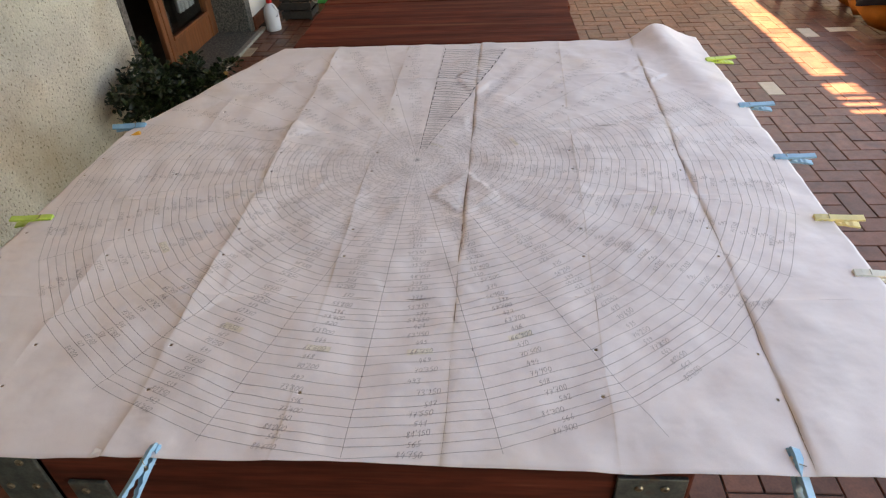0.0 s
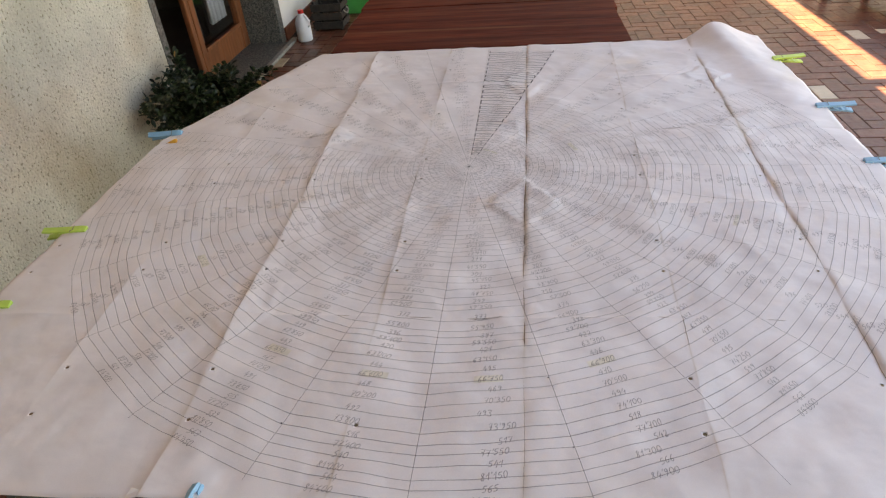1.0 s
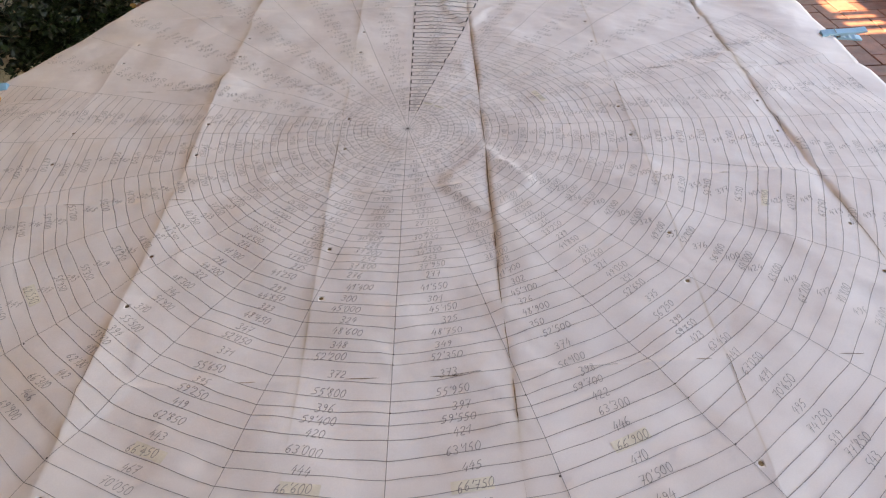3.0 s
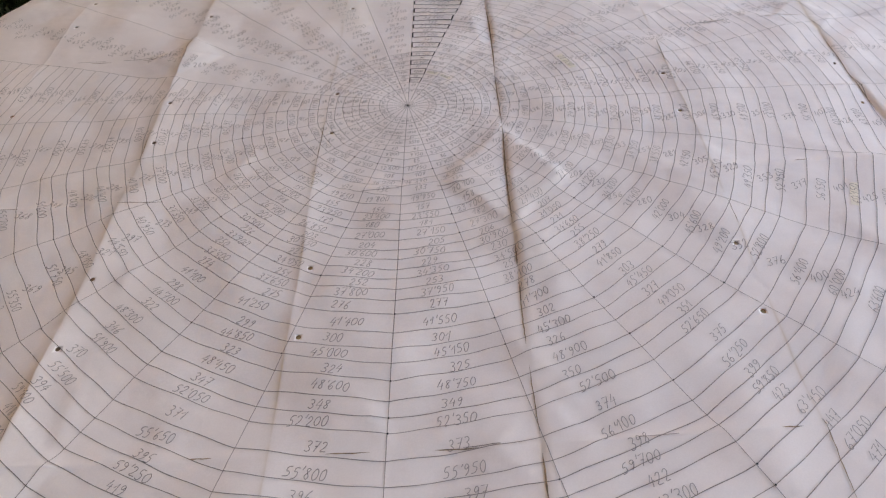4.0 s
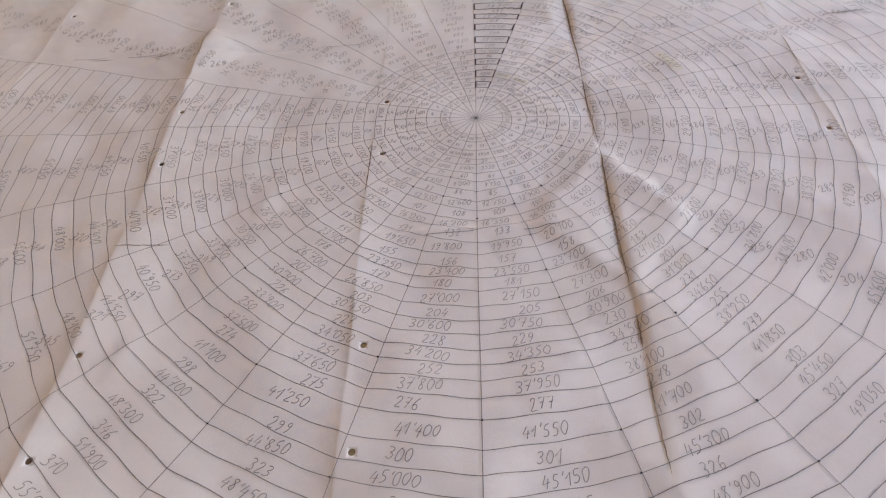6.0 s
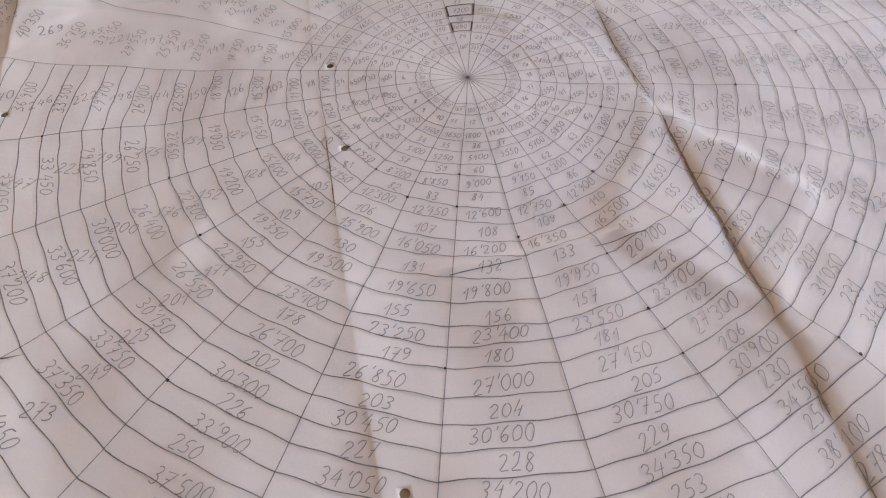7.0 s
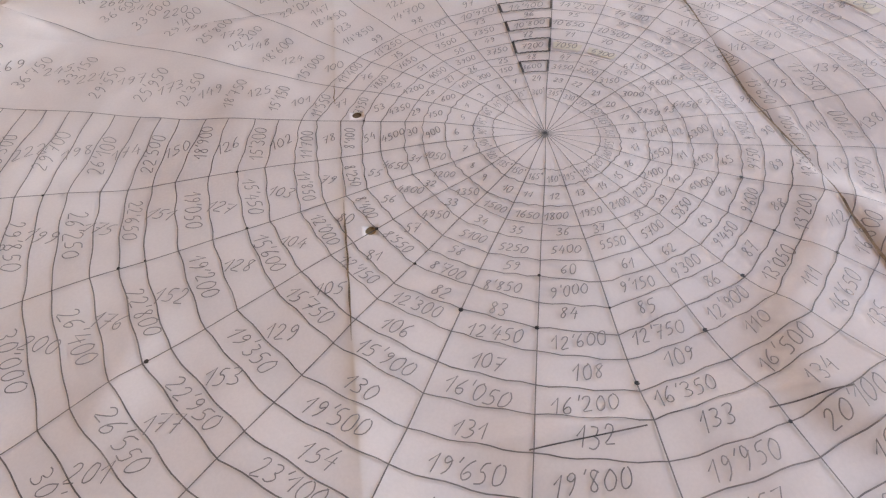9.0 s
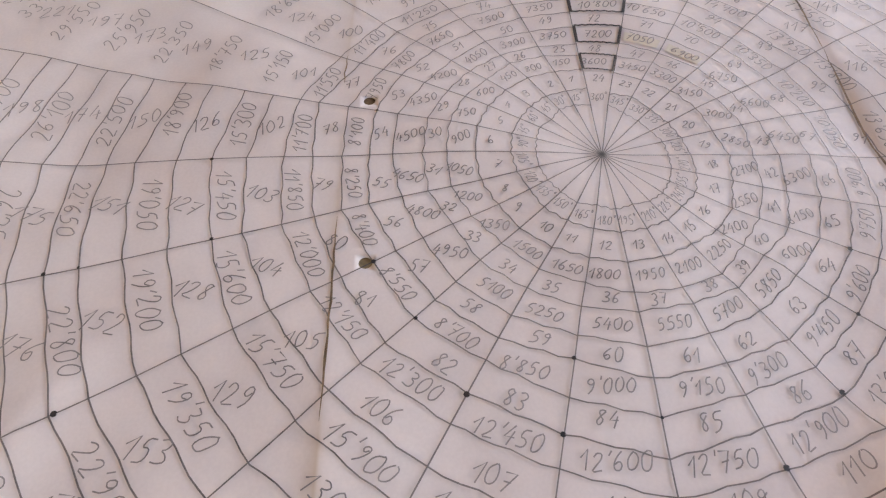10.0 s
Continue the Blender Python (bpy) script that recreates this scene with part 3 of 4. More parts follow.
def polar(r, deg):
    """A place on the sheet; the drawing is turned a little on it, and its inmost and outmost rings are narrower across."""
    a = radians(deg - 1.6 - 0.6 * max(0.0, 1 - r / 0.3))
    wide = float(np.interp(r, (0.03, 0.05, 0.07, 0.3, 0.74), (0.925, 0.965, 1.0, 1.0, 0.978)))
    return (-r * math.sin(a) * wide, r * math.cos(a))


drift = [[draw.gauss(0, 0.0016) for _ in range(24)] for _ in range(9)]
wobble = [[draw.gauss(0, 0.0007) + min(1, bounds[k] / 0.15) * (drift[k // 7][q] * (1 - k % 7 / 7) + drift[k // 7 + 1][q] * (k % 7 / 7)) for q in range(24)]
          for k in range(len(bounds))]
spin = [draw.gauss(0, 0.25) for _ in range(24)]


def ring_radius(k, deg):
    s = deg / 15
    i = int(math.floor(s)) % 24
    u = s - math.floor(s)
    r = bounds[k] + wobble[k][i] * (1 - u) + wobble[k][(i + 1) % 24] * u
    chord = math.cos(radians(7.5)) / math.cos(radians((u - 0.5) * 15))
    return r * (1 + 0.7 * (chord - 1)) + 0.0004 * math.sin(deg * 0.9 + k * 2.1)


for k in range(len(bounds)):
    row = k - 2
    first = 5 if row > 7 else 0
    last = 20 if row > 24 else 23
    ink = Ink()
    n = max(4, int(bounds[k] * 0.262 / 0.0045))
    ink.stroke([polar(ring_radius(k, (first + i / n) * 15), (first + i / n) * 15) for i in range(n * (last - first) + 1)], draw.uniform(0.00034, 0.00046) + 0.00012 * min(1, bounds[k] / 0.3))
    ink.lay("ring_line", INK, 0.0006)
for s in range(24):
    ink = Ink()
    r1 = draw.choice((0.742, 0.745, 0.75)) if s != 14 else 0.79
    n = 150
    ink.stroke([polar(r1 * i / n, s * 15 + spin[s] * (1 - 0.3 * math.sin(i * 0.02)) * min(1, i / 12)) for i in range(5, n + 1) if abs(polar(r1 * i / n, s * 15)[1]) < 0.738],
               draw.uniform(0.00040, 0.0005))
    ink.stroke([polar(0.0283 * i / 8, s * 15 + spin[s]) for i in range(9)], 0.00038)
    ink.lay("spoke_line", INK, 0.0007 + 0.000004 * s)
# hatched sector at the top with heavy boxes on every second row
ink = Ink()
for k in range(2, 50):
    if bounds[k] > 0.70:
        break
    heavy = 0.0008 + 0.0010 * min(1, bounds[k] / 0.4)
    pts = [polar(bounds[k] * (1 + 0.002 * math.sin(i)), 345 + 15 * i / 40) for i in range(41)]
    ink.stroke(pts, heavy)
    if k % 2 == 0 and k + 1 < 50 and bounds[k + 1] < 0.71:
        for deg in (345, 360):
            ink.stroke([polar(bounds[k] + (bounds[k + 1] - bounds[k]) * i / 4, deg) for i in range(5)], heavy * 1.4)
ink.lay("hatched_sector", MARKER, 0.0008, label="heavy black hatching")
# pen dots on some crossings and at the centre
for k, s in ((8, 10), (8, 14), (9, 13), (10, 12), (15, 8), (15, 13), (21, 14), (26, 14), (39, 13), (44, 11), (6, 16), (13, 17), (18, 18), (41, 10), (38, 9), (30, 15), (0, 0)):
    ink = Ink()
    c = np.array(polar(bounds[k] if k else 0.0, s * 15))
    ink.stroke([c + (0.0005 * math.cos(a), 0.0005 * math.sin(a)) for a in np.linspace(0, 6.28, 9)], 0.0010)
    ink.lay("pen_dot", MARKER, 0.0009)

spread = random.Random(21)
for _ in range(90):
    k, s = spread.randrange(6, 46), spread.randrange(5, 20)
    ink = Ink()
    c = np.array(polar(ring_radius(k, s * 15), s * 15))
    q = spread.uniform(0.00025, 0.00045)
    ink.stroke([c + (q * math.cos(a), q * math.sin(a)) for a in np.linspace(0, 6.28, 8)], q * 2)
    ink.lay("pen_dot", MARKER, 0.0009)


# cracks worn through the folds: place of the fold, start, end, width
def crack(xc, a, b, width):
    ink = Ink()
    n = max(6, int(abs(b - a) / 0.004))
    ys_ = [a + (b - a) * i / n for i in range(n + 1)]
    left, right = [], []
    for i, yy in enumerate(ys_):
        mid = xc + float(skew(xc, yy)) + float(fold_bend(yy, xc)) + spread.gauss(0, 0.00015)
        w = width / 2 * min(1, 4 * i / n + 0.15, 4 * (n - i) / n + 0.15) * spread.uniform(0.7, 1.15)
        left.append((mid - w, yy))
        right.append((mid + w, yy))
    for p, q in zip(left, right):
        ink.xy += [np.array(p), np.array(q)]
    ink.faces += [(2 * i, 2 * i + 1, 2 * i + 3, 2 * i + 2) for i in range(n)]
    ink.lay("fold_crack", CRACK, 0.0008, label="brown crack worn along a fold")


for xc, a, b, width in ((0.107, 0.735, 0.52, 0.0012), (0.107, 0.40, 0.26, 0.0013), (0.107, 0.25, 0.06, 0.0024), (0.107, 0.06, -0.05, 0.0016), (0.107, -0.052, -0.215, 0.0026),
                        (0.107, -0.243, -0.27, 0.0018), (0.107, -0.283, -0.36, 0.0018), (0.107, -0.38, -0.44, 0.0013), (0.107, -0.455, -0.505, 0.0022), (0.107, -0.56, -0.735, 0.0005),
                        (0.540, 0.50, 0.36, 0.0018), (0.540, 0.30, 0.17, 0.0012), (0.540, 0.10, -0.06, 0.0016), (0.540, -0.20, -0.34, 0.0013), (0.540, -0.42, -0.60, 0.0014), (0.540, -0.62, -0.735, 0.0018),
                        (-0.102, 0.066, 0.046, 0.0010), (-0.102, -0.026, -0.102, 0.0013), (0.322, 0.115, 0.06, 0.0013), (0.322, -0.20, -0.235, 0.0008), (0.322, -0.44, -0.50, 0.0012),
                        (-0.312, 0.20, 0.13, 0.0010), (-0.312, -0.03, -0.07, 0.0008), (-0.312, -0.40, -0.47, 0.0008)):
    crack(xc, a, b, width * 0.62)


# short breaks along the cross folds: place of the fold, start, end
def cross_break(yc, a, b):
    ink = Ink()
    n = max(5, int((b - a) / 0.004))
    ink.xy = []
    for i in range(n + 1):
        xx = a + (b - a) * i / n
        mid = yc + 0.0012 * math.sin(xx * 12 + yc * 20) + spread.gauss(0, 0.00015)
        w = 0.00042 * min(1, 4 * i / n + 0.15, 4 * (n - i) / n + 0.15) * spread.uniform(0.7, 1.2)
        ink.xy += [np.array((xx, mid + w)), np.array((xx, mid - w))]
    ink.faces = [(2 * i, 2 * i + 1, 2 * i + 3, 2 * i + 2) for i in range(n)]
    ink.lay("fold_crack", CRACK, 0.0008, label="brown crack worn along a fold")


for yc, spans in ((0.153, ((-0.64, -0.595), (-0.45, -0.42), (-0.376, -0.342), (0.403, 0.442), (0.48, 0.54))),
                  (-0.150, ((-0.64, -0.627), (-0.45, -0.42), (-0.313, -0.266), (0.41, 0.426))),
                  (-0.447, ((-0.162, -0.144), (-0.059, -0.025), (0.024, 0.057), (0.28, 0.296), (0.42, 0.445))),
                  (0.457, ((-0.41, -0.375), (-0.075, -0.03), (0.18, 0.206), (0.494, 0.537)))):
    for a, b in spans:
        cross_break(yc, a, b)

# handwriting
GLYPH = {}
GLYPH["0"] = [[(.3, 1), (.08, .8), (.02, .45), (.12, .08), (.32, 0), (.52, .2), (.58, .6), (.48, .92), (.3, 1)]]
GLYPH["1"] = [[(.0, .55), (.38, 1), (.3, 0)]]
GLYPH["2"] = [[(.05, .78), (.2, 1), (.45, .95), (.5, .7), (.3, .35), (.0, 0), (.58, .04)]]
GLYPH["3"] = [[(.05, .92), (.3, 1), (.52, .82), (.4, .58), (.2, .52), (.48, .4), (.52, .15), (.28, 0), (.0, .1)]]
GLYPH["4"] = [[(.35, 1), (.02, .35), (.58, .42)], [(.48, .7), (.38, -.05)]]
GLYPH["5"] = [[(.55, 1), (.18, .97), (.1, .55), (.38, .6), (.52, .35), (.38, .05), (.02, .04)]]
GLYPH["6"] = [[(.48, 1), (.2, .75), (.04, .35), (.15, .03), (.42, .05), (.5, .32), (.3, .5), (.08, .3)]]
GLYPH["7"] = [[(.02, .95), (.58, 1), (.25, 0)], [(.15, .5), (.5, .52)]]
GLYPH["8"] = [[(.5, .88), (.28, 1), (.1, .82), (.28, .55), (.5, .25), (.3, 0), (.06, .2), (.25, .52), (.5, .88)]]
GLYPH["9"] = [[(.52, .75), (.3, .5), (.08, .72), (.28, 1), (.52, .82), (.45, .3), (.2, 0)]]
GLYPH["'"] = [[(.22, 1.1), (.12, .8)]]
GLYPH["d"] = [[(.2, 1.15), (.08, 1.0), (.2, .85), (.32, 1.0), (.2, 1.15)]]


def soften(pts):
    """Rounds a stroke's corners by one pass of corner cutting."""
    if len(pts) < 4:
        return pts
    out = [pts[0]]
    for a, b in zip(pts, pts[1:]):
        out += [(a[0] * .75 + b[0] * .25, a[1] * .75 + b[1] * .25), (a[0] * .25 + b[0] * .75, a[1] * .25 + b[1] * .75)]
    return out + [pts[-1]]


def write(ink, text, at, deg, adv, high, width):
    tilt = radians(deg + draw.gauss(0, 2.5))
    c, s = math.cos(tilt), math.sin(tilt)
    widths = [0.45 if ch in "'d" else 0.8 if ch == "1" else 1.0 for ch in text]
    x = -sum(widths) * adv / 2 + draw.gauss(0, adv * 0.25)
    lift = draw.gauss(0, high * 0.06)
    for ch, w in zip(text, widths):
        k = high * draw.uniform(0.9, 1.1)
        dy = draw.gauss(0, high * 0.04) + lift
        for line in GLYPH[ch]:
            pts = []
            for px, py in soften([(a + draw.gauss(0, .03), b + draw.gauss(0, .03)) for a, b in line]):
                u = x + (px + 0.22 * (py - 0.5)) * adv * 1.32
                v = (py - 0.5) * k + dy
                pts.append((at[0] + u * c - v * s, at[1] + u * s + v * c))
            ink.stroke(pts, width)
        x += w * adv


def text_turn(deg, upright):
    """The turn of a label: its foot points outward in the lower half and inward in the upper half."""
    t = deg - 180 if 90 < deg < 270 else (deg if deg <= 90 else deg - 360)
    if upright and abs(t) > 48:
        t *= 0.25
    return t


rest = Ink()
for row in range(48):
    r = centres[row]
    for s in range(1, 25):
        deg = s * 15 - 7.5
        n = 24 * (row // 2) + s
        if row % 2 == 0:
            text = str(n)
        else:
            v = 150 * n
            text = str(v) if v < 8000 else str(v // 1000) + "'" + str(v % 1000).zfill(3)
        adv = float(np.interp(r, (0.04, 0.08, 0.10, 0.14, 0.23, 0.40), (0.0026, 0.0032, 0.0036, 0.0046, 0.0057, 0.0060)))
        room_high = bounds[row + 2] - bounds[row + 1]
        high = min(adv * 1.42, room_high * 0.62)
        mine = row < 12
        ink = Ink() if mine else rest
        write(ink, text, polar(r, deg + draw.gauss(0, 0.5)), text_turn(deg, row % 2 == 0 or r < 0.09), adv, high, 0.00044 if r < 0.3 else 0.00054)
        if mine:
            ink.lay("number", PENCIL, 0.00075)
rest.lay("handwriting", PENCIL, 0.00075, kind="stuff", label="rows of handwritten pencil numbers")
for s in range(1, 25):
    ink = Ink()
    write(ink, str(15 * s) + "d", polar(0.0332, s * 15 - 7.5), text_turn(s * 15 - 7.5, False), 0.0019, 0.0040, 0.0003)
    ink.lay("degree_figure", PENCIL, 0.00075, label="small pencil degree figure")
for row, secs in ((3, (22, 23)), (37, (11, 12, 13, 14)), (35, (9,)), (33, (17,)), (15, (20,))):
    for s in secs:
        ink = Ink()
        deg, half = s * 15 - 7.5, min(6.0, 1.05 / centres[row])
        b0, b1 = bounds[row + 1] + 0.003, bounds[row + 2] - 0.003
        ink.patch([polar(b0, deg + half), polar(b0, deg - half), polar(b1, deg - half), polar(b1, deg + half)], 10)
        ink.lay("highlighter_mark", HIGHLIGHT, 0.00045, label="faint yellow highlighter")
# short black dashes that mark the folds
for x, y, length in ((-0.028, -0.1545, 0.040), (-0.15, 0.153, 0.045), (-0.38, 0.155, 0.05), (-0.45, 0.155, 0.04), (-0.64, 0.140, 0.04), (-0.67, -0.158, 0.03), (-0.55, -0.155, 0.02),
                     (-0.03, 0.455, 0.03), (0.06, -0.447, 0.026), (0.19, -0.447, 0.03), (0.66, -0.447, 0.05), (0.42, 0.155, 0.05), (0.50, 0.462, 0.035), (-0.39, 0.450, 0.03),
                     (0.047, -0.1555, 0.028), (0.60, -0.150, 0.04), (-0.645, 0.37, 0.03)):
    ink = Ink()
    ink.stroke([(x + length * (i / 10 - 0.5), y + 0.0008 * i / 10) for i in range(11)], 0.0005)
    ink.lay("fold_mark", FOLD_PEN, 0.0009)


def paper_z(x, y):
    return PZ + float(relief(np.array([x]), np.array([y]))[0])


# torn flake where a fold meets the near edge
flake = bmesh.new()
fx, fy = -0.318, Y0 + 0.004
fz = paper_z(fx, fy) + 0.0008
corner = [flake.verts.new((fx + a, fy + b, fz + c)) for a, b, c in ((-0.008, -0.004, 0.0), (0.004, -0.006, 0.001), (0.006, 0.002, 0.004), (-0.002, 0.003, 0.006))]
flake.faces.new(corner)
part("torn_flake", flake, PAPER, chart, "small torn flake of white paper").modifiers.new("thick", "SOLIDIFY").thickness = 0.0003


# clothes pegs
def peg_shape(mat):
    base = empty("clothes_peg")
    prof = [(0.0, 0.0004), (0.0, 0.0038), (0.010, 0.0060), (0.030, 0.0066), (0.055, 0.0080), (0.079, 0.0105), (0.080, 0.0072), (0.066, 0.0046), (0.060, 0.0056), (0.054, 0.0032),
            (0.048, 0.0044), (0.042, 0.0018), (0.036, 0.0008), (0.031, 0.0030), (0.026, 0.0008), (0.021, 0.0030), (0.016, 0.0012), (0.013, 0.0030), (0.009, 0.0004)]
    for sign in (1, -1):
        bm = prism([(x, z * 1.05 * sign) for x, z in prof], -0.0065, 0.0065)
        bmesh.ops.bevel(bm, geom=[e for e in bm.edges if e.calc_length() > 0.0125], offset=0.0005, segments=1, affect="EDGES")
        part("arm", bm, mat, base)
    pts = [(0.031 + 0.0026 * math.cos(a), -0.006 + 0.012 * a / 25.1, 0.0026 * math.sin(a)) for a in np.linspace(0, 25.1, 60)]
    bm = tube(pts, 0.0006, 5)
    for sign in (1, -1):
        tube([(0.031, 0.005 * sign, 0.0), (0.026, 0.0072 * sign, 0.0085 * sign), (0.022, 0.005 * sign, 0.0082 * sign), (0.022, -0.006 * sign, 0.0082 * sign)], 0.0006, 5, bm)
    part("spring", bm, SCREW, base, "steel wire spring")
    return base


PEGS = (("light blue", PEG_BLUE, ((0.735, 0.247, 2, 3, 14), (0.728, -0.003, 0, 3, 10), (-0.695, 0.206, 184, 3, -42), (-0.251, -0.724, 263, 10, 38), (0.503, -0.706, 267, 14, -30))),
        ("lime green", PEG_GREEN, ((0.738, 0.540, 8, 3, 12), (-0.690, -0.211, 185, 3, -12), (-0.690, -0.424, 186, 3, -15))),
        ("pale yellow", PEG_YELLOW, ((0.719, -0.223, 356, 3, 12),)),
        ("cream", PEG_WHITE, ((0.717, -0.377, 355, 4, 10),)),
        ("orange", PEG_ORANGE, ((-0.690, 0.166, 190, 24, -60),)))
for colour, mat, spots in PEGS:
    made = None
    for x, y, turn, drop, lean in spots:
        at = Matrix.Translation((x, y, paper_z(x, y) + 0.0004)) @ Matrix.Rotation(radians(turn), 4, "Z") @ Matrix.Rotation(radians(drop), 4, "Y") @ Matrix.Rotation(radians(lean), 4, "X")
        if made is None:
            made = peg_shape(mat)
            made.matrix_basis = at
            tagged(made, colour + " plastic clothes peg clipped on the edge of the paper", "clothes peg", "clothes pegs round the paper")
        else:
            copy_thing(made, at)

# bottle by the wall
bottle = tagged(empty("bottle", (-1.445, 3.44, 0)), "white plastic jug with a red screw cap on the floor", "bottle")
part("jug", lathe([(0.050, 0.0), (0.056, 0.006), (0.057, 0.06), (0.056, 0.15), (0.052, 0.175), (0.040, 0.205), (0.026, 0.225), (0.019, 0.235), (0.019, 0.245)], 24), WHITE_PLASTIC, bottle, smooth=True)
part("handle", tube([(0.040, -0.02, 0.12), (0.062, -0.03, 0.135), (0.064, -0.03, 0.175), (0.040, -0.02, 0.205), (0.02, -0.01, 0.222)], 0.009, 8), WHITE_PLASTIC, bottle, smooth=True)
part("cap", lathe([(0.021, 0.236), (0.0225, 0.238), (0.0225, 0.262), (0.020, 0.266)], 18), RED_PLASTIC, bottle, "red screw cap")
bottle.scale = (0.95, 0.95, 0.82)

# old crate with slats
crate = tagged(empty("crate", (-1.315, 3.76, 0)), "dark weathered slatted wooden crate beside the wall", "crate")
for z in (0.02, 0.095, 0.17):
    for sy in (-0.115, 0.105):
        part("slat", box((-0.17, sy, z), (0.16, sy + 0.012, z + 0.06), 0.002), CRATE, crate)
    for sx in (-0.17, 0.148):
        part("slat", box((sx, -0.10, z + 0.004), (sx + 0.012, 0.103, z + 0.055), 0.002), CRATE, crate)
for sx in (-0.155, 0.12):
    for sy in (-0.10, 0.08):
        part("corner_post", box((sx, sy, 0.0), (sx + 0.025, sy + 0.022, 0.25), 0.002), CRATE, crate)
part("bottom_board", box((-0.155, -0.10, 0.012), (0.145, 0.10, 0.022)), CRATE, crate)
crate.scale = (0.70, 1.0, 0.85)
part("rope_handle", tube([(0.162, -0.05, 0.16), (0.185, -0.05, 0.14), (0.19, 0.0, 0.12), (0.185, 0.05, 0.14), (0.162, 0.05, 0.16)], 0.006, 6), KERB, crate, "pale rope handle")
box_green = tagged(empty("plastic_box", (-1.12, 4.225, 0)), "green plastic storage box behind the table", "box")
part("body", box((-0.17, -0.12, 0.0), (0.17, 0.12, 0.24), 0.012), GREEN_PLASTIC, box_green)
part("rim", box((-0.18, -0.13, 0.225), (0.18, 0.13, 0.25), 0.006), GREEN_PLASTIC, box_green)

# bush in a pot
PXY = (-1.335, 1.57)
plant = tagged(empty("potted_plant", (*PXY, 0)), "dense dark green leafy shrub in a clay pot", "plant")
part("pot", lathe([(0.09, 0.0), (0.10, 0.004), (0.125, 0.17), (0.135, 0.17), (0.137, 0.20), (0.122, 0.20), (0.118, 0.17)], 24), CLAY, plant, "terracotta pot")
part("soil", lathe([(0.117, 0.165), (0.10, 0.176), (0.03, 0.18)], 20), SOIL, plant)
pr = random.Random(5)
stems = bmesh.new()
leaves, dry = bmesh.new(), bmesh.new()


def leaf_at(bm, p, d, size):
    side = d.cross(Vector((0, 0, 1)))
    side = side.normalized() if side.length > 1e-3 else Vector((1, 0, 0))
    up = side.cross(d).normalized()
    roll = pr.uniform(-0.9, 0.9)
    side, up = side * math.cos(roll) + up * math.sin(roll), up * math.cos(roll) - side * math.sin(roll)
    w = size * pr.uniform(0.28, 0.4)
    mid = [p, p + d * size * 0.5 + up * size * 0.02, p + d * size]
    l = [p + d * size * f + side * w * g + up * size * 0.10 for f, g in ((0.3, 0.9), (0.65, 1.0), (0.9, 0.5))]
    r = [p + d * size * f - side * w * g + up * size * 0.10 for f, g in ((0.3, 0.9), (0.65, 1.0), (0.9, 0.5))]
    v = [bm.verts.new(q) for q in (*mid, *l, *r)]
    for f in ((0, 1, 3), (3, 1, 4), (4, 1, 5), (5, 1, 2), (0, 6, 1), (6, 7, 1), (7, 8, 1), (8, 2, 1)):
        bm.faces.new([v[q] for q in f])


for k in range(60):
    a, out = pr.uniform(0, 6.283), pr.uniform(0.06, 0.30)
    tip = Vector((math.cos(a) * out * 1.0, math.sin(a) * out * 1.15, pr.uniform(0.27, 0.45) - out * 0.20 + 0.05 * math.sin(3 * a)))
    tip.x = max(tip.x, -0.185)
    root = Vector((math.cos(a) * 0.03, math.sin(a) * 0.03, 0.17))
    mid = root.lerp(tip, 0.5) + Vector((0, 0, 0.05))
    tube([root, mid, tip], [0.006, 0.004, 0.002], 5, stems)
    for q in range(105):
        u = pr.uniform(0.35, 1.05)
        p = root.lerp(mid, u * 2) if u < 0.5 else mid.lerp(tip, u * 2 - 1)
        d = Vector((pr.gauss(0, 1), pr.gauss(0, 1), pr.gauss(0.25, 0.7))).normalized()
        p = p + d * pr.uniform(0.0, 0.035)
        leaf_at(dry if pr.random() < 0.005 else leaves, p, d, pr.uniform(0.019, 0.034))
part("stems", stems, BARK, plant)
tagged(part("foliage", leaves, LEAF, plant), kind="stuff")
tagged(part("dry_leaves", dry, DRY_LEAF, plant, "a few dry yellow leaves"), kind="stuff")

# bench with an orange cover and a black cushion
bench = tagged(empty("garden_bench", (2.53, 2.12, 0)), "low bench under a hanging orange fabric cover", "bench")
bm = bmesh.new()
cols = []
for i in range(37):
    y = 0.05 + 1.75 * i / 36
    bulge = 0.05 * math.sin(i * 0.55) + 0.03 * math.sin(i * 1.3)
    prof = [(0.06 + bulge * 0.8, 0.035 + 0.02 * math.sin(i * 0.7)), (0.00 + bulge, 0.12), (0.02 + bulge * 0.7, 0.24), (0.07 + bulge * 0.3, 0.33), (0.16, 0.37), (0.35, 0.375), (0.62, 0.37), (0.72, 0.30), (0.75, 0.10)]
    end = 0.10 * (max(0, 4 - i) + max(0, i - 32)) / 4
    cols.append([bm.verts.new((x + 0, y, z - (end * 0.8 if z > 0.2 else 0))) for x, z in prof])
for a, b in zip(cols, cols[1:]):
    for k in range(len(a) - 1):
        bm.faces.new((a[k], a[k + 1], b[k + 1], b[k]))
cover = part("cover", bm, ORANGE, bench, "orange fabric cover", smooth=True)
cover.modifiers.new("thick", "SOLIDIFY").thickness = 0.006
for x in (0.15, 0.60):
    for y in (0.25, 1.55):
        part("leg", box((x, y, 0.0), (x + 0.05, y + 0.05, 0.36), 0.004), FRAME_WOOD, bench)
throw = tagged(empty("throw", (2.53, 2.12, 0)), "black fabric throw with a pink button over the orange cover", "blanket")
bm = bmesh.new()
cols = []
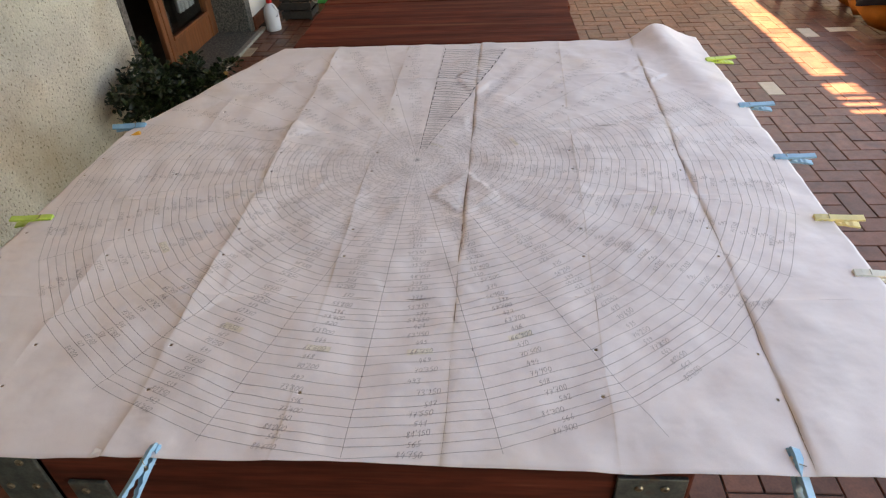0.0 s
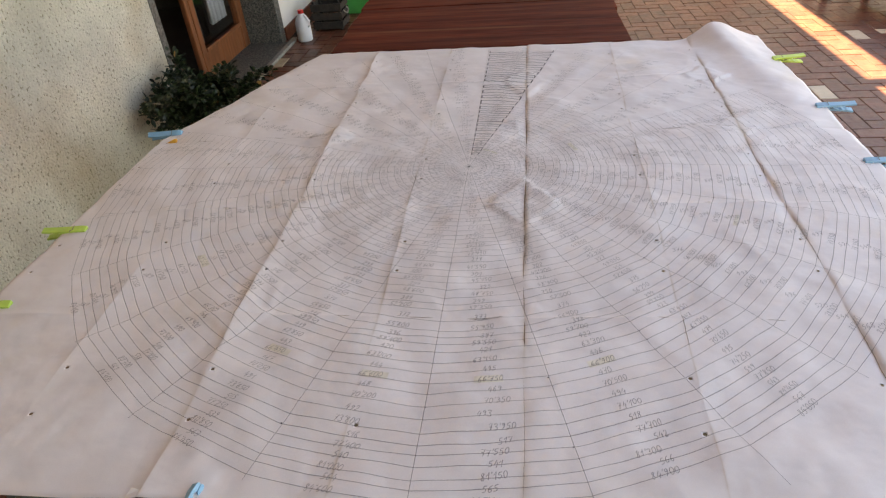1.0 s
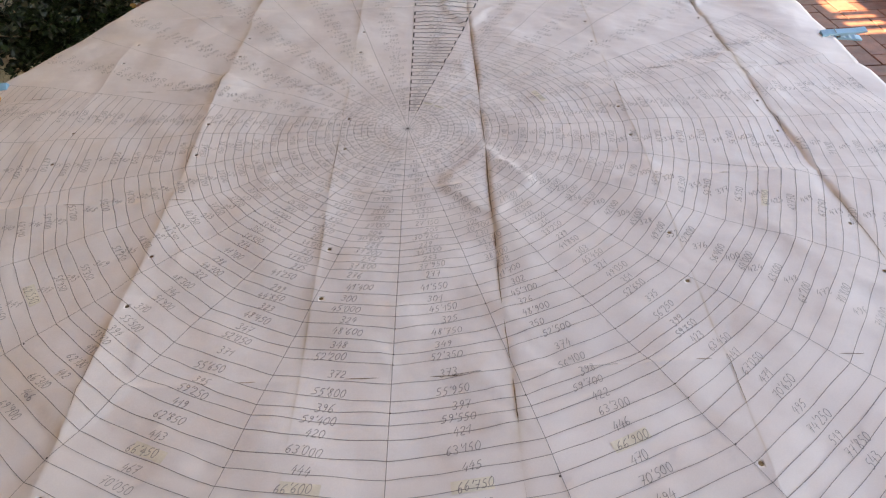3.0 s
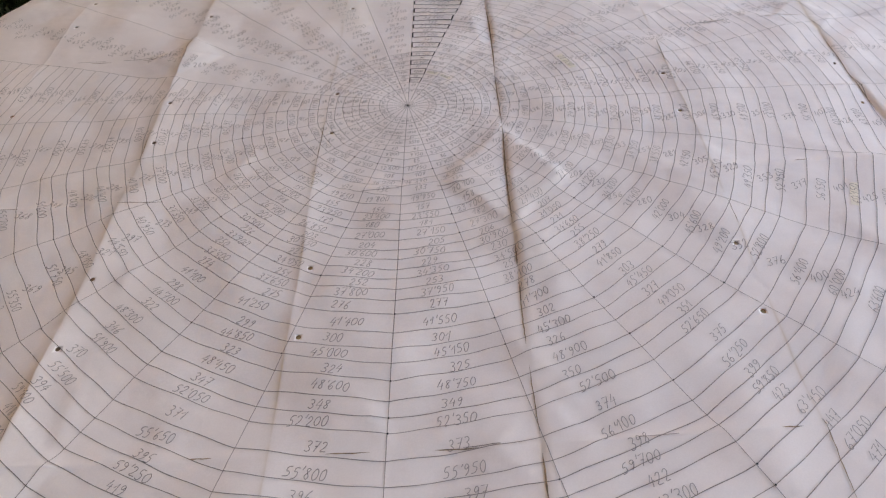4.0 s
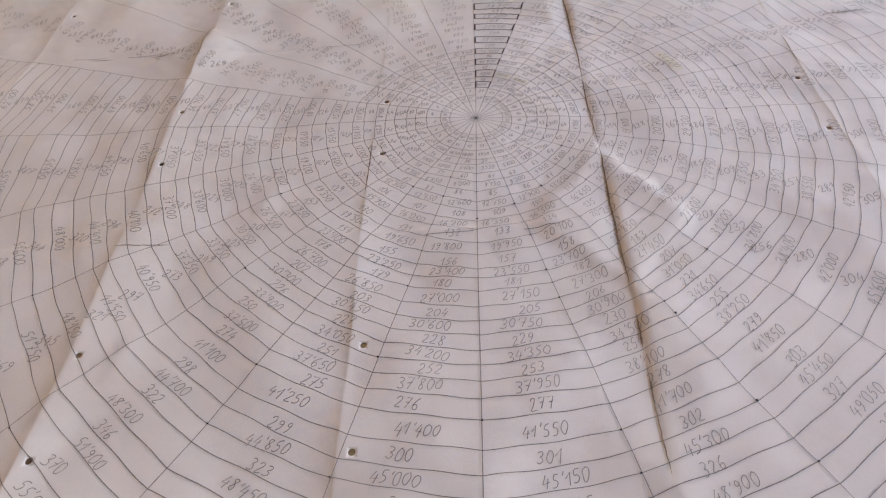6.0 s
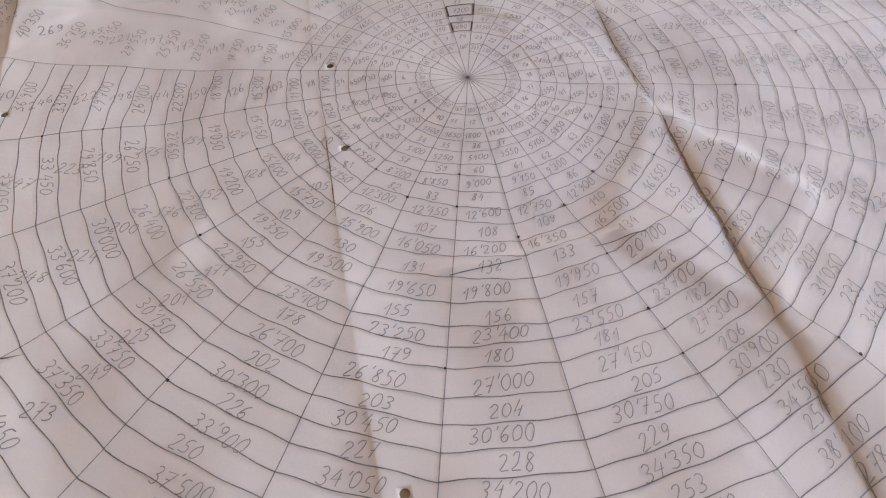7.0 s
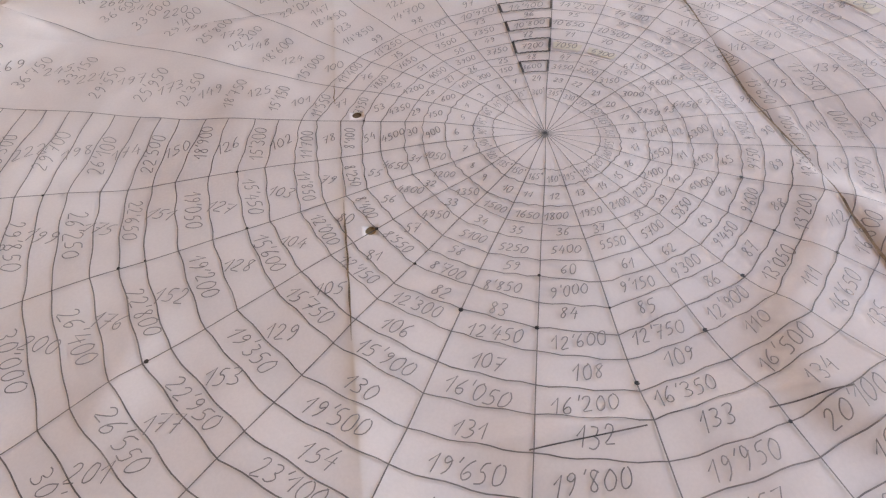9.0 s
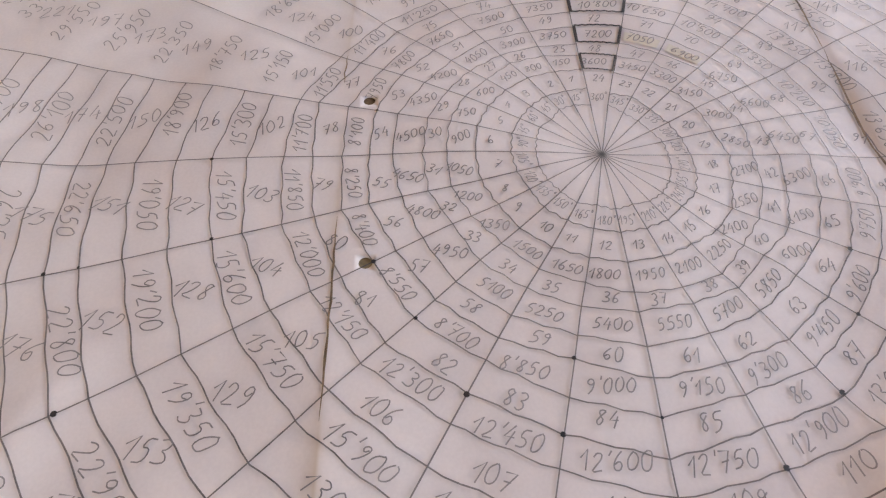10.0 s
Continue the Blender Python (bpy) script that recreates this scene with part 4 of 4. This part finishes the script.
for i in range(4, 34):
    y = 0.05 + 1.75 * i / 36
    bulge = 0.05 * math.sin(i * 0.55) + 0.03 * math.sin(i * 1.3)
    low = 0.165 + 0.02 * math.sin(i * 0.9)
    prof = [(-0.022 + bulge * 0.9, low), (0.000 + bulge * 0.7, 0.25), (0.050 + bulge * 0.3, 0.345), (0.15, 0.395), (0.35, 0.40), (0.60, 0.392)]
    cols.append([bm.verts.new((x, y, z)) for x, z in prof])
for a, b in zip(cols, cols[1:]):
    for k in range(len(a) - 1):
        bm.faces.new((a[k], a[k + 1], b[k + 1], b[k]))
cloth = part("cloth", bm, BLACK_CLOTH, throw, smooth=True)
cloth.modifiers.new("thick", "SOLIDIFY").thickness = 0.005
bm = lathe([(0.018, 0.0), (0.020, 0.006), (0.012, 0.014), (0.003, 0.016)], 14)
bmesh.ops.transform(bm, matrix=Matrix.Translation((-0.012, 0.92, 0.26)) @ Matrix.Rotation(radians(-90), 4, "Y"), verts=bm.verts)
part("button", bm, PINK, throw, "pink button")

# low wooden stool by the sunlit edge
stool = tagged(empty("stool", (2.45, 4.0, 0)), "light wooden stool at the sunlit edge of the porch", "stool")
part("seat", box((-0.20, -0.17, 0.42), (0.20, 0.17, 0.45), 0.008), FRAME_WOOD, stool)
for x in (-0.16, 0.12):
    for y in (-0.15, 0.11):
        part("leg", box((x, y, 0.0), (x + 0.04, y + 0.04, 0.42), 0.005), FRAME_WOOD, stool)

# dark bag on the floor
bag = tagged(empty("bag", (2.09, 1.38, 0)), "small slumped black fabric bag on the brick floor", "bag")
bm = bmesh.new()
bmesh.ops.create_uvsphere(bm, u_segments=28, v_segments=14, radius=1.0)
for v in bm.verts:
    n = v.co.copy()
    v.co = Vector((0.17 * math.copysign(abs(n.x) ** 0.6, n.x), 0.13 * math.copysign(abs(n.y) ** 0.6, n.y), max(0.0, 0.09 + 0.10 * n.z * (1 + 0.12 * math.sin(7 * n.x + 3 * n.y)))))
part("body", bm, BLACK_CLOTH, bag, smooth=True)
part("strap", tube([(-0.12, 0.0, 0.155), (-0.08, -0.03, 0.215), (0.0, -0.04, 0.235), (0.08, -0.03, 0.215), (0.12, 0.0, 0.155)], 0.010, 6), BLACK_CLOTH, bag)

# floor of clinker bricks in herringbone, last
floor = tagged(part("floor", box((WX - 0.02, -3.6, -0.04), (4.4, 6.4, -0.0045)), MORTAR), "brown clinker brick floor laid in herringbone", "floor", kind="structure")
BW = 0.090


def brick_mesh(name, w, d, mat):
    g, c = 0.0018, 0.0024
    a, b = w / 2 - g, d / 2 - g
    vs = [(-a, -b, -0.012), (a, -b, -0.012), (a, b, -0.012), (-a, b, -0.012), (-a, -b, -c), (a, -b, -c), (a, b, -c), (-a, b, -c),
          (-a + c, -b + c, 0), (a - c, -b + c, 0), (a - c, b - c, 0), (-a + c, b - c, 0)]
    fs = [(0, 1, 5, 4), (1, 2, 6, 5), (2, 3, 7, 6), (3, 0, 4, 7), (4, 5, 9, 8), (5, 6, 10, 9), (6, 7, 11, 10), (7, 4, 8, 11), (8, 9, 10, 11)]
    m = bpy.data.meshes.new(name)
    m.from_pydata(vs, [], fs)
    m.materials.append(mat)
    return m, vs, fs


LONG, LV, LF = brick_mesh("brick_long", 2 * BW, BW, BRICK)
CROSS, CV, CF = brick_mesh("brick_cross", BW, 2 * BW, BRICK)
LONG_PALE, CROSS_PALE = brick_mesh("brick_long_pale", 2 * BW, BW, PALE_BRICK)[0], brick_mesh("brick_cross_pale", BW, 2 * BW, PALE_BRICK)[0]
PALE_AT = ((1.70, 2.065), (2.26, 3.03), (2.40, 3.09), (-1.462, 2.936), (0.62, 3.6), (1.9, 4.5))
fr = random.Random(3)
spots = []
for i in range(-60, 110):
    for j in range(-60, 60):
        ox, oy = (i + 2 * j) * BW, (i - 2 * j) * BW
        for cross, cx, cy in ((False, ox + BW, oy + BW / 2), (True, ox + BW / 2, oy + 2 * BW)):
            x, y = cx - 1.0, cy - 1.0
            if WX + 0.03 < x < 4.3 and -3.4 < y < 6.3:
                spots.append((x, y, cross))
pale = {min(range(len(spots)), key=lambda q: (spots[q][0] - a) ** 2 + (spots[q][1] - b) ** 2 + (0.05 if k == 0 and not spots[q][2] else 0)) for k, (a, b) in enumerate(PALE_AT)}
rest_v, rest_f = [], []
for q, (x, y, cross) in enumerate(spots):
    z = fr.gauss(0, 0.0007)
    tip = (fr.gauss(0, 0.004), fr.gauss(0, 0.004))
    if q in pale or (0.62 < x < 2.05 and -0.35 < y < 2.4 and x > 0.62 + 0.15 * (y < 0)):
        ob = new("brick", (CROSS_PALE if cross else LONG_PALE) if q in pale else (CROSS if cross else LONG))
        ob.matrix_basis = Matrix.Translation((x, y, z)) @ Matrix.Rotation(tip[0], 4, "X") @ Matrix.Rotation(tip[1], 4, "Y")
        ob.parent = floor
        if q in pale:
            ob["label"] = "pale replacement brick"
    else:
        base = len(rest_v)
        rest_v += [(x + a, y + b, z + c + tip[0] * b - tip[1] * a) for a, b, c in (CV if cross else LV)]
        rest_f += [tuple(base + k for k in f) for f in (CF if cross else LF)]
me = bpy.data.meshes.new("bricks")
me.from_pydata(rest_v, [], rest_f)
me.materials.append(BRICK_REST)
bricks = new("bricks", me)
bricks.parent = floor
tagged(bricks, "brown clinker bricks", kind="stuff")
